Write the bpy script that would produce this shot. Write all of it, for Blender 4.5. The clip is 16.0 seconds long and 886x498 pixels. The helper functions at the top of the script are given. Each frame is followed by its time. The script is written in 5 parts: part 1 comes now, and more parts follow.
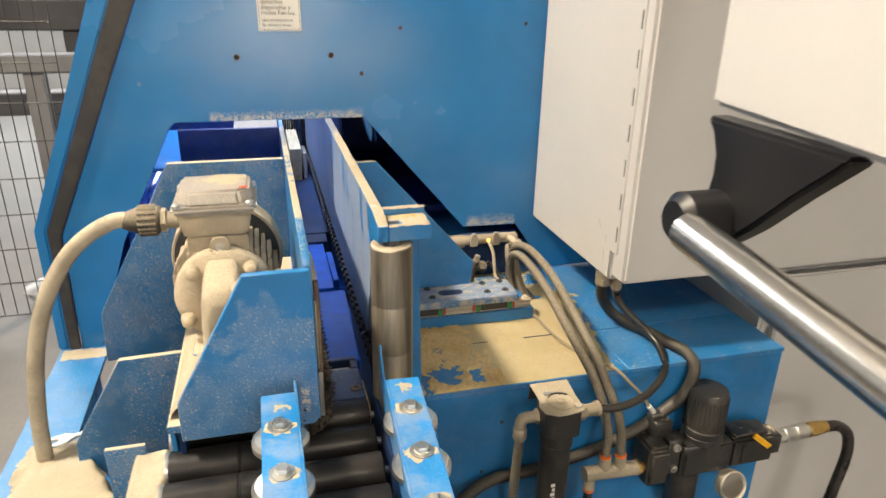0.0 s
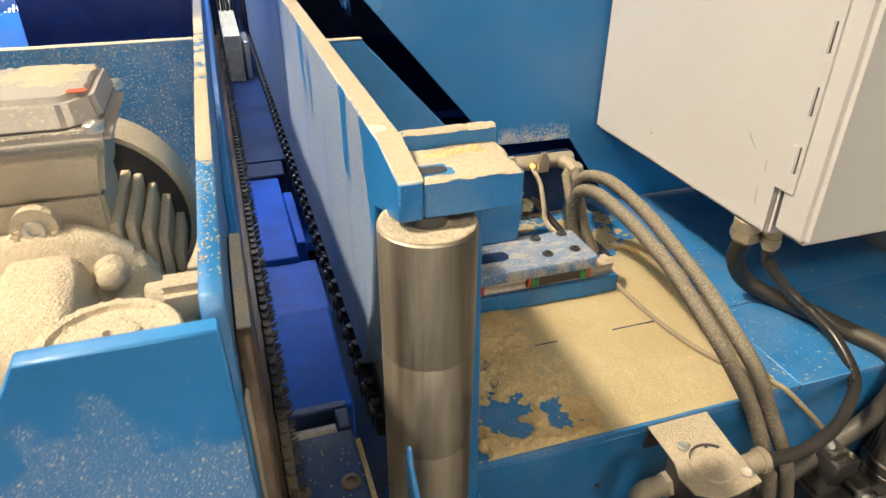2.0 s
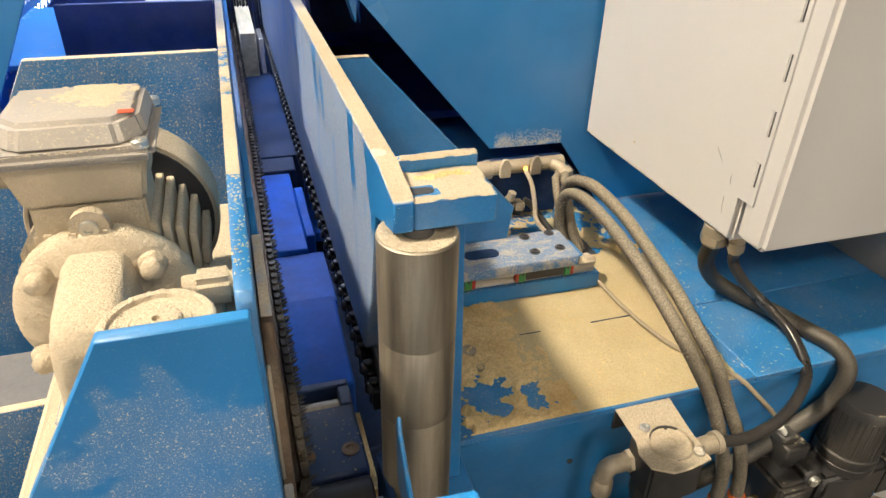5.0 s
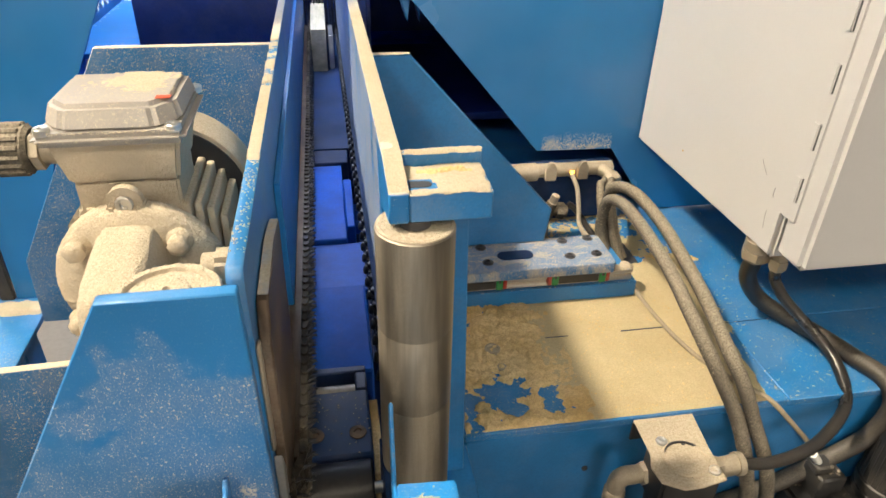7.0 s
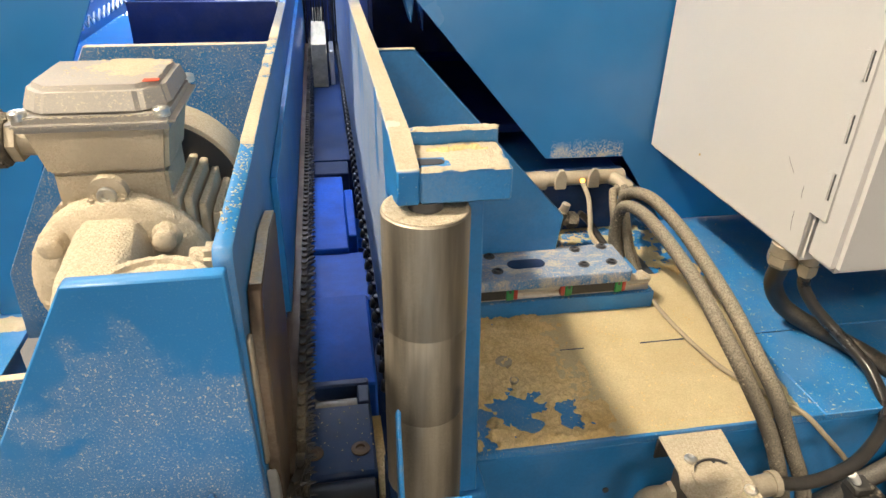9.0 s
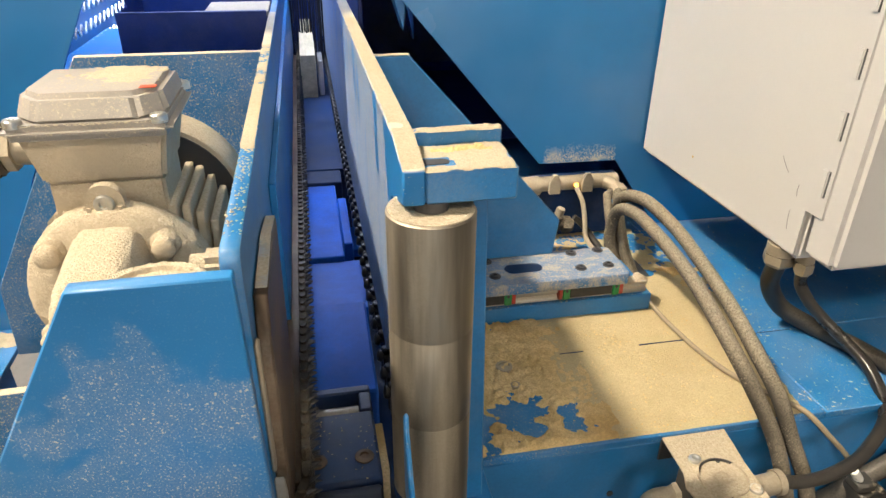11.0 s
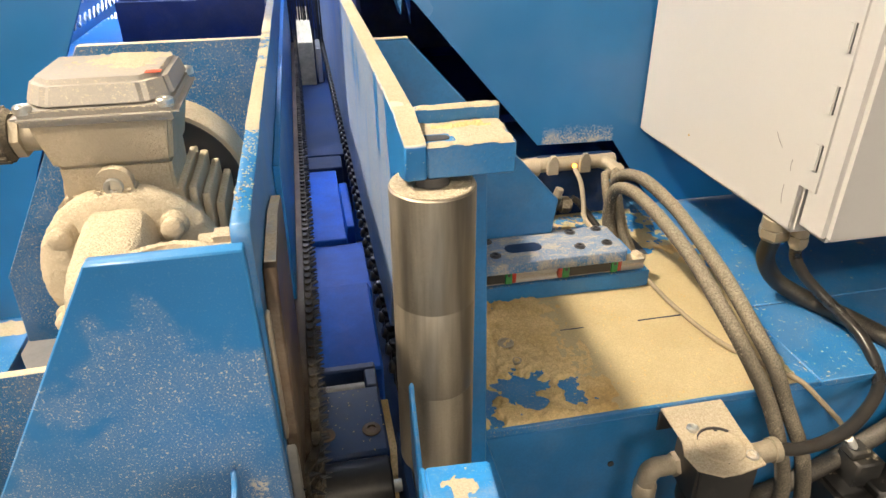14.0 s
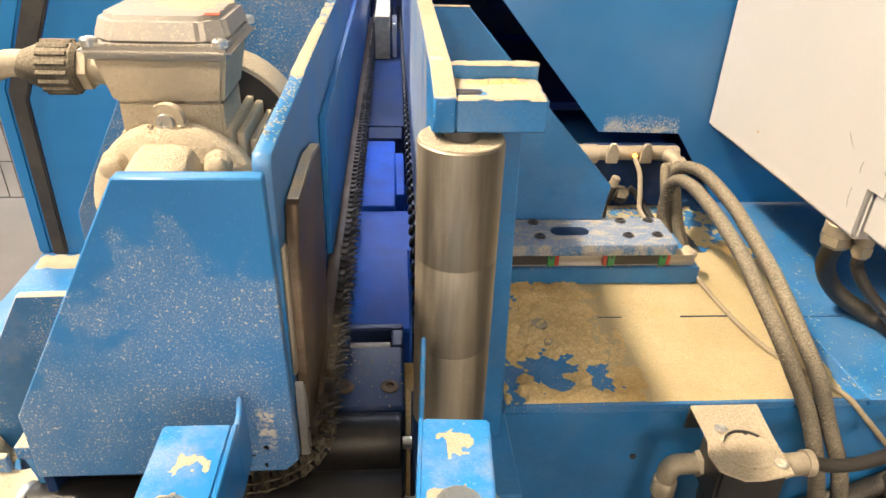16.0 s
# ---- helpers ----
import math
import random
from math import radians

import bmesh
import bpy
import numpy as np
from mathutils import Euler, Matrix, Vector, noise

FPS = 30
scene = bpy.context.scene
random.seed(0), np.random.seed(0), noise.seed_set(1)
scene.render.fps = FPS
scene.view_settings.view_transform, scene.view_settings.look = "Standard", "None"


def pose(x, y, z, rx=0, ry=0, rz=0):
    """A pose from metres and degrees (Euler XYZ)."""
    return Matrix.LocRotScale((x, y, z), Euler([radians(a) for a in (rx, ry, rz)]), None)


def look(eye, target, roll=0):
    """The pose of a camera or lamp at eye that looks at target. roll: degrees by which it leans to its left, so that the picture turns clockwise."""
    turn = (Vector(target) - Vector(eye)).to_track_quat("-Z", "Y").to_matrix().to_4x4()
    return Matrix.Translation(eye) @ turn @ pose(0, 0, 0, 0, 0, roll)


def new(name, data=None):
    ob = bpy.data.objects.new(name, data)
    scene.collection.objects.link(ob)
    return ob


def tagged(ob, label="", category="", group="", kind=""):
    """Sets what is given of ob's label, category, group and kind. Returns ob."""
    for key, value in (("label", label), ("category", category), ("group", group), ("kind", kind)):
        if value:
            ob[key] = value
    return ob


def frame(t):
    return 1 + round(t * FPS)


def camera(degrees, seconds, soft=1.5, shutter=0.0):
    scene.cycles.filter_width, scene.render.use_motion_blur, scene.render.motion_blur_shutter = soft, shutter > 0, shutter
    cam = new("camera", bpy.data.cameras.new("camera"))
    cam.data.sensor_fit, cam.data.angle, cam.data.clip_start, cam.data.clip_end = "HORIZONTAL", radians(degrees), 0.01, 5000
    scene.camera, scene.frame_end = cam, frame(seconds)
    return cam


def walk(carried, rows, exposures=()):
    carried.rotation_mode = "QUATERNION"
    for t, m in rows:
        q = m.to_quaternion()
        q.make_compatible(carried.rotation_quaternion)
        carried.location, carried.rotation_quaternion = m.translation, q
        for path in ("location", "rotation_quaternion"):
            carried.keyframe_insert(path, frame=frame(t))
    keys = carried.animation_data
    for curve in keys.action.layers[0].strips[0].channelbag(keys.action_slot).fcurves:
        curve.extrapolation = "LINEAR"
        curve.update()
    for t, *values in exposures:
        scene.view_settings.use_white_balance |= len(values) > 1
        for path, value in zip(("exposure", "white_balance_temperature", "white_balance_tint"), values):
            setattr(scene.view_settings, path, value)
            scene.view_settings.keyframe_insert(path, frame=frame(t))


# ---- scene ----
cam = camera(67.3, 16.0, shutter=0.4)
PATH = [
    (0, (-0.021, -0.04, 1.527), (0.468, 1.752, 0.785), 1.1),
    (0.5, (0.01, 0.108, 1.435), (0.479, 1.894, 0.668), 3.6),
    (1, (0.031, 0.306, 1.356), (0.47, 2.077, 0.536), 2.8),
    (1.5, (0.04, 0.457, 1.341), (0.525, 2.152, 0.397), 2.3),
    (2, (0.043, 0.539, 1.351), (0.59, 2.182, 0.35), 0.5),
    (2.5, (0.054, 0.584, 1.337), (0.613, 2.212, 0.319), 0.4),
    (3, (0.042, 0.593, 1.339), (0.59, 2.216, 0.305), 0.7),
    (3.5, (0.033, 0.581, 1.342), (0.58, 2.203, 0.307), 0.2),
    (4, (0.032, 0.536, 1.368), (0.589, 2.152, 0.329), 0.7),
    (6.5, (0.066, 0.439, 1.426), (0.474, 2.102, 0.392), 3.2),
    (7, (0.092, 0.439, 1.414), (0.398, 2.119, 0.373), 1.4),
    (7.5, (0.1, 0.451, 1.381), (0.364, 2.119, 0.309), 1.0),
    (8, (0.101, 0.454, 1.379), (0.367, 2.138, 0.334), 0.8),
    (8.5, (0.094, 0.468, 1.366), (0.39, 2.18, 0.375), 1.1),
    (11, (0.075, 0.472, 1.349), (0.427, 2.207, 0.418), 0.6),
    (11.5, (0.065, 0.459, 1.349), (0.434, 2.182, 0.402), 0.6),
    (12, (0.065, 0.457, 1.35), (0.433, 2.174, 0.393), 0.5),
    (12.5, (0.065, 0.454, 1.35), (0.429, 2.171, 0.39), 0.2),
    (13, (0.067, 0.452, 1.351), (0.427, 2.167, 0.386), 0.0),
    (13.5, (0.066, 0.453, 1.35), (0.425, 2.17, 0.39), -0.2),
    (14, (0.07, 0.453, 1.347), (0.418, 2.172, 0.385), -0.4),
    (14.5, (0.071, 0.452, 1.346), (0.403, 2.175, 0.386), -0.3),
    (15, (0.095, 0.431, 1.342), (0.373, 2.16, 0.375), 0.8),
    (15.5, (0.1, 0.429, 1.337), (0.311, 2.164, 0.365), 1.9),
    (16, (0.103, 0.436, 1.323), (0.25, 2.171, 0.337), 2.1),
]
EXPOSURES = [(0.0, 0.43, 6740, 10), (1.0, 0.44, 6850, 10), (3.0, 0.46, 6880, 10), (7.0, 0.50, 6680, 10), (11.0, 0.51, 6720, 10), (12.5, 0.55, 6800, 10), (14.5, 0.62, 6950, 12), (16.0, 0.79, 7150, 14)]
walk(cam, [(t, look(eye, target, roll)) for t, eye, target, roll in PATH], EXPOSURES)

# ---- world and lights ----
world = bpy.data.worlds.new("world")
scene.world = world
world.use_nodes = True
wn = world.node_tree
sky = wn.nodes.new("ShaderNodeTexSky")
sky.sky_type, sky.sun_disc = "NISHITA", False
sky.sun_elevation, sky.sun_rotation = radians(35), radians(200)
wn.links.new(sky.outputs[0], wn.nodes["Background"].inputs[0])
wn.nodes["Background"].inputs[1].default_value = 0.1


def area(name, at, aim, sx, sy, watts, color):
    data = bpy.data.lights.new(name, "AREA")
    data.shape, data.size, data.size_y, data.energy, data.color = "RECTANGLE", sx, sy, watts, color
    ob = new(name, data)
    ob.matrix_world = look(at, aim)
    return ob


WARM = (1.0, 0.875, 0.685)
area("hall_light_key", (-2.15, 1.15, 4.55), (0.4, 1.15, 0.9), 0.14, 0.26, 245, WARM)
# Front and side lamps are added fill, out of view.
area("front_fill_light", (1.0, -2.6, 4.55), (0.4, 1.0, 0.9), 1.4, 0.5, 50, WARM)
# Added low fill before the door panes, brightens upright front faces.
area("doorway_fill", (0.5, -4.9, 1.35), (0.3, 1.0, 1.1), 1.9, 1.5, 28, (1.0, 0.93, 0.82))
area("side_fill_light", (-2.4, -2.6, 4.55), (0.0, 1.0, 0.9), 1.4, 0.5, 58, WARM)
# Added unseen lamp that brightens the far part of the hall.
area("far_fill_light", (-2.6, 6.0, 4.5), (-2.6, 6.0, 0), 3.0, 2.0, 240, (0.92, 0.96, 1.0))
area("hood_light", (-0.01, 2.25, 1.85), (0.03, 2.05, 0.8), 0.28, 0.7, 24, (0.66, 0.76, 1.0))

# ---- materials ----


class Nodes:
    """A small builder for node materials."""

    def __init__(self, name):
        self.m = bpy.data.materials.new(name)
        self.m.use_nodes = True
        self.t = self.m.node_tree
        self.b = self.t.nodes["Principled BSDF"]
        self.pos = self.t.nodes.new("ShaderNodeNewGeometry")

    def add(self, kind, **kw):
        n = self.t.nodes.new(kind)
        for k, v in kw.items():
            n.inputs[k].default_value = v
        return n

    def put(self, value, socket):
        if isinstance(value, (int, float, tuple)):
            socket.default_value = value
        else:
            self.t.links.new(value, socket)

    def noise(self, scale, detail=4.0, rough=0.55, stretch=None):
        n = self.add("ShaderNodeTexNoise", Scale=scale, Detail=detail, Roughness=rough)
        src = self.pos.outputs["Position"]
        if stretch:
            mp = self.add("ShaderNodeVectorMath")
            mp.operation = "MULTIPLY"
            self.put(src, mp.inputs[0])
            mp.inputs[1].default_value = stretch
            src = mp.outputs[0]
        self.put(src, n.inputs["Vector"])
        return n.outputs["Fac"]

    def math(self, op, a, b=0.0, c=0.0):
        n = self.t.nodes.new("ShaderNodeMath")
        n.operation = op
        n.use_clamp = False
        for s, v in zip(n.inputs, (a, b, c)):
            self.put(v, s)
        return n.outputs[0]

    def ramp(self, v, lo, hi, a=0.0, b=1.0):
        n = self.t.nodes.new("ShaderNodeMapRange")
        n.interpolation_type = "SMOOTHSTEP"
        for s, x in zip(n.inputs, (v, lo, hi, a, b)):
            self.put(x, s)
        return n.outputs[0]

    def mix(self, fac, a, b, blend="MIX"):
        n = self.t.nodes.new("ShaderNodeMix")
        n.data_type, n.blend_type = "RGBA", blend
        self.put(fac, n.inputs["Factor"])
        for s, v in ((n.inputs[6], a), (n.inputs[7], b)):
            self.put((*v, 1.0) if isinstance(v, tuple) and len(v) == 3 else v, s)
        return n.outputs[2]

    def xyz(self, what="Position"):
        n = self.t.nodes.new("ShaderNodeSeparateXYZ")
        self.put(self.pos.outputs[what], n.inputs[0])
        return n.outputs

    def bump(self, height, strength, dist=0.001):
        n = self.t.nodes.new("ShaderNodeBump")
        n.inputs["Strength"].default_value, n.inputs["Distance"].default_value = strength, dist
        self.put(height, n.inputs["Height"])
        self.put(n.outputs[0], self.b.inputs["Normal"])

    def grains(self, scale, lo, hi):
        """Packed grains, each with a tone of its own: the tone, and the grains' height."""
        v = self.add("ShaderNodeTexVoronoi", Scale=scale)
        self.put(self.pos.outputs["Position"], v.inputs["Vector"])
        sep = self.t.nodes.new("ShaderNodeSeparateColor")
        self.put(v.outputs["Color"], sep.inputs[0])
        return self.ramp(sep.outputs[0], 0.0, 1.0, lo, hi), self.math("SUBTRACT", sep.outputs[1], v.outputs["Distance"])


DUST = (0.60, 0.520, 0.395)
DUST2 = (0.43, 0.360, 0.255)


def surface(name, color, rough=0.5, metal=0.0, var=0.25, scale=9.0, fine=260.0, bump=0.15, dust=0.0, specks=0.0, film=0.0, coat=0.0, spec=0.5, stretch=None, veil=0.0, streak=None, grain=0.42, patch=28, edge=(0.44, 0.60)):
    """Paint, metal, rubber or plastic, with wear, and with sawdust that lies on its upper faces (dust), in grains (specks) and as a thin film."""
    n = Nodes(name)
    big, small = n.noise(scale, 5, 0.6, stretch), n.noise(fine, 3, 0.6, stretch)
    lo = tuple(c * (1 - var) for c in color)
    hi = tuple(min(1.0, c * (1 + var)) for c in color)
    col = n.mix(n.ramp(big, 0.3, 0.7), lo, hi)
    col = n.mix(n.math("MULTIPLY", n.ramp(small, 0.35, 0.75), min(0.25, var * 1.6)), col, tuple(c * 0.6 for c in color))
    rg = n.ramp(big, 0.2, 0.8, rough * 0.85, min(1.0, rough * 1.15))
    mask = None
    if film:
        cloud = n.ramp(n.noise(14, 6, 0.65, streak), *edge)
        mask = n.math("MULTIPLY", n.math("MULTIPLY", cloud, n.ramp(n.noise(520, 3, 0.75), 0.30, 0.62, 0.35, 1.0)), film)
    if specks:
        zone = n.ramp(n.noise(9, 4, 0.55), 0.40, 0.50, 0.06, 1.0)
        lim = 0.735 - 0.24 * grain
        g = n.math("MAXIMUM", n.ramp(n.noise(330, 2, 0.6), lim, lim + 0.04), n.math("MULTIPLY", n.ramp(n.noise(760, 2, 0.6), lim - 0.02, lim + 0.03), 0.75))
        g = n.math("MULTIPLY", n.math("MULTIPLY", g, zone), specks)
        mask = g if mask is None else n.math("MAXIMUM", mask, g)
    if veil:
        v = n.math("MULTIPLY", n.ramp(n.xyz("Normal")[2], -0.35, 0.75), n.ramp(n.noise(480, 3, 0.75), 0.30, 0.62, 0.25, 1.0))
        v = n.math("MULTIPLY", v, veil)
        mask = v if mask is None else n.math("MAXIMUM", mask, v)
    if dust:
        up = n.ramp(n.xyz("Normal")[2], 0.35, 0.85)
        patch = n.ramp(n.math("ADD", n.noise(patch, 5, 0.65, streak), (dust - 0.5) * 0.6), 0.42, 0.52)
        d = n.math("MULTIPLY", up, patch)
        mask = d if mask is None else n.math("MAXIMUM", mask, d)
    if mask is not None:
        tone, relief = n.grains(520, 0.0, 1.0)
        dcol = n.mix(n.math("MULTIPLY", n.math("ADD", tone, n.ramp(n.noise(420, 3, 0.7), 0.3, 0.7)), 0.5), DUST2, DUST)
        col = n.mix(mask, col, dcol)
        rg = n.mix(mask, rg, (0.95, 0.95, 0.95))
        if metal:
            n.put(n.math("MULTIPLY", n.math("SUBTRACT", 1.0, mask), metal), n.b.inputs["Metallic"])
        h = n.math("ADD", n.math("MULTIPLY", small, 0.3), n.math("MULTIPLY", mask, n.math("ADD", n.math("MULTIPLY", relief, 0.7), n.noise(430, 3, 0.7))))
    else:
        n.b.inputs["Metallic"].default_value = metal
        h = small
    n.put(col, n.b.inputs["Base Color"])
    n.put(rg, n.b.inputs["Roughness"])
    n.b.inputs["Specular IOR Level"].default_value = spec
    if coat:
        n.b.inputs["Coat Weight"].default_value, n.b.inputs["Coat Roughness"].default_value = coat, 0.12
    n.bump(h, bump, 0.0015 if film > 0.5 else 0.0009)
    return n.m


BLUE = (0.013, 0.170, 0.43)
paint = surface("blue_paint", BLUE, 0.38, var=0.16, bump=0.12, dust=0.15, film=0.05)
paint_top = surface("blue_paint_dusty_edges", BLUE, 0.40, var=0.14, bump=0.2, dust=0.24, specks=0.14, film=0.12, patch=14)
paint_flecks = surface("blue_paint_with_flecks", BLUE, 0.40, var=0.14, bump=0.2, dust=0.10, specks=0.7, film=0.10)
paint_slide = surface("blue_paint_swept_dust", (0.016, 0.16, 0.40), 0.55, var=0.15, bump=0.4, specks=0.95, film=0.9, veil=0.42, streak=(2.0, 5.0, 1.0), grain=0.55)
paint_film = surface("blue_paint_dust_film", (0.016, 0.14, 0.34), 0.6, var=0.2, bump=0.4, dust=0.95, specks=0.95, film=0.14, grain=0.5)
paint_bright = surface("bright_blue_paint", (0.012, 0.21, 0.55), 0.33, var=0.1, bump=0.1, specks=0.3, film=0.32, dust=0.12)
# Machine blue darkened: the shade inside the hood is put into this colour.
hood_shade_blue = surface("shaded_blue_paint", (0.008, 0.035, 0.17), 0.45, var=0.25, bump=0.15, film=0.05)
royal = surface("royal_blue_paint", (0.007, 0.095, 0.50), 0.5, var=0.3, bump=0.1, film=0.03, spec=0.12)
# Far darker than BLUE and uneven; for the bed, lower walls, rails and legs.
dark_blue = surface("uneven_dark_blue_paint", (0.005, 0.023, 0.08), 0.42, var=0.4, bump=0.3, film=0.03, spec=0.25)
dusty_cast = surface("grey_cast_metal_under_sawdust", (0.52, 0.44, 0.33), 0.9, var=0.18, fine=420, bump=1.0, dust=0.72, specks=0.9, film=0.85, veil=0.95)
dusty_lid = surface("smooth_lid_under_sawdust", (0.30, 0.28, 0.26), 0.45, var=0.10, fine=420, bump=0.4, specks=0.7, film=0.14, grain=0.5)
white_paint = surface("white_cabinet_paint", (0.53, 0.52, 0.515), 0.34, var=0.025, scale=3, bump=0.04, spec=0.5)
steel = surface("brushed_steel", (0.30, 0.265, 0.215), 0.48, 0.8, var=0.45, scale=30, fine=220, bump=0.14, film=0.22, stretch=(1, 1, 0.07), streak=(2.0, 2.0, 0.25))
steel_dusty = surface("steel_with_sawdust", (0.5, 0.48, 0.44), 0.4, 0.8, var=0.2, bump=0.2, dust=0.55, film=0.25)
zinc = surface("zinc_plated_steel", (0.62, 0.61, 0.58), 0.3, 0.9, var=0.2, bump=0.15, dust=0.22)
chrome = surface("polished_stainless_steel", (0.66, 0.62, 0.57), 0.22, 1.0, var=0.05, bump=0.02)
rust_steel = surface("worn_brown_steel_liner", (0.115, 0.078, 0.052), 0.5, 0.5, var=0.5, scale=22, bump=0.4, film=0.16, stretch=(1, 0.4, 1))
rubber = surface("black_rubber", (0.018, 0.017, 0.017), 0.28, var=0.3, bump=0.2, film=0.03)
rubber_dusty = surface("black_rubber_under_dust", (0.02, 0.018, 0.017), 0.5, var=0.3, bump=0.3, veil=0.13)
seal_rubber = surface("black_edge_seal", (0.028, 0.028, 0.030), 0.6, var=0.3, bump=0.3, film=0.05)
roller_black = surface("black_roller_sleeve", (0.011, 0.011, 0.013), 0.36, var=0.3, bump=0.1, film=0.03, spec=0.35)
plastic = surface("black_plastic", (0.02, 0.02, 0.021), 0.42, var=0.3, bump=0.2, dust=0.22, film=0.06)
hose_dusty = surface("dust_coated_braided_hose", (0.045, 0.040, 0.034), 0.85, var=0.3, scale=40, fine=900, bump=1.0, veil=0.52, specks=0.45, grain=0.5)
hose_grey = surface("grey_cable_sheath", (0.30, 0.26, 0.20), 0.7, var=0.2, bump=0.4, dust=0.5, film=0.4)
gland_mat = surface("dusty_black_gland", (0.035, 0.030, 0.024), 0.7, var=0.4, bump=0.5, film=0.25, veil=0.5)
chain_mat = surface("oily_dark_chain", (0.035, 0.028, 0.02), 0.5, 0.6, var=0.5, scale=60, bump=0.4, film=0.30)
stud_mat = surface("black_chain_studs", (0.012, 0.012, 0.014), 0.4, 0.2, var=0.3, bump=0.2)
timber_mat = surface("sawn_softwood", (0.50, 0.43, 0.29), 0.8, var=0.25, scale=40, fine=300, bump=0.5, stretch=(1, 0.15, 1))
green_pl = surface("green_end_cap", (0.01, 0.22, 0.06), 0.4, var=0.2, film=0.1)
red_pl = surface("red_wiper", (0.42, 0.035, 0.02), 0.5, var=0.2, film=0.2)
orange_pl = surface("orange_ring", (0.75, 0.16, 0.03), 0.4, var=0.1)
yellow_pl = surface("yellow_handle", (0.80, 0.42, 0.02), 0.4, var=0.1)
brass = surface("brass", (0.55, 0.36, 0.12), 0.35, 0.9, var=0.2)
fitting = surface("nickel_fitting_under_dust", (0.36, 0.31, 0.24), 0.42, 0.5, var=0.25, bump=0.4, film=0.25, veil=0.42)
sign_white = surface("white_sign_film", (0.72, 0.71, 0.68), 0.4, var=0.05)
ink = surface("black_print", (0.02, 0.02, 0.02), 0.6, var=0.0)
red_ink = surface("red_print", (0.55, 0.08, 0.03), 0.6, var=0.1)
concrete = surface("concrete_floor", (0.13, 0.12, 0.11), 0.5, var=0.25, scale=1.6, fine=60, bump=0.3)
hall_paint = surface("hall_wall_paint", (0.55, 0.54, 0.52), 0.8, var=0.1, scale=1.0)
grey_steel = surface("grey_machine_paint", (0.16, 0.16, 0.17), 0.5, var=0.2, scale=3)
dark_steel = surface("dark_machine_paint", (0.05, 0.05, 0.055), 0.5, var=0.3, scale=3)
wire_mat = surface("dark_fence_wire", (0.04, 0.04, 0.04), 0.5, 0.3, var=0.1)
cable_dusty = surface("beige_dusty_cable", (0.23, 0.185, 0.125), 0.8, var=0.2, bump=0.4, film=0.3, veil=0.35)
pale_plastic = surface("clear_plastic_bag", (0.7, 0.7, 0.7), 0.25, var=0.2, scale=30)


def sawdust_material(name, a, b, lump, size, depth):
    n = Nodes(name)
    col = n.mix(n.ramp(n.noise(9, 4, 0.6), 0.35, 0.65), a, b)
    col = n.mix(n.math("MULTIPLY", n.ramp(n.noise(330, 3, 0.7), 0.5, 0.8), 0.35), col, tuple(c * 0.62 for c in a))
    tone, relief = n.grains(size, 0.0, depth)
    col = n.mix(tone, col, tuple(c * 0.5 for c in a))
    n.put(col, n.b.inputs["Base Color"])
    n.b.inputs["Roughness"].default_value = 0.95
    n.b.inputs["Specular IOR Level"].default_value = 0.15
    n.bump(n.math("ADD", n.noise(lump, 5, 0.7), n.math("MULTIPLY", relief, 0.5)), 0.9, 0.0016)
    return n.m


dust_pale = sawdust_material("pale_fine_sawdust", (0.52, 0.455, 0.335), (0.58, 0.510, 0.390), 160, 900, 0.26)
dust_layer = sawdust_material("packed_yellow_sawdust", (0.55, 0.450, 0.265), (0.61, 0.510, 0.315), 160, 900, 0.26)
# Coarse orange dust; on the base heap its tone also carries the arm's shadow.
dust_orange = sawdust_material("coarse_orange_sawdust", (0.62, 0.43, 0.19), (0.80, 0.62, 0.34), 130, 520, 0.34)


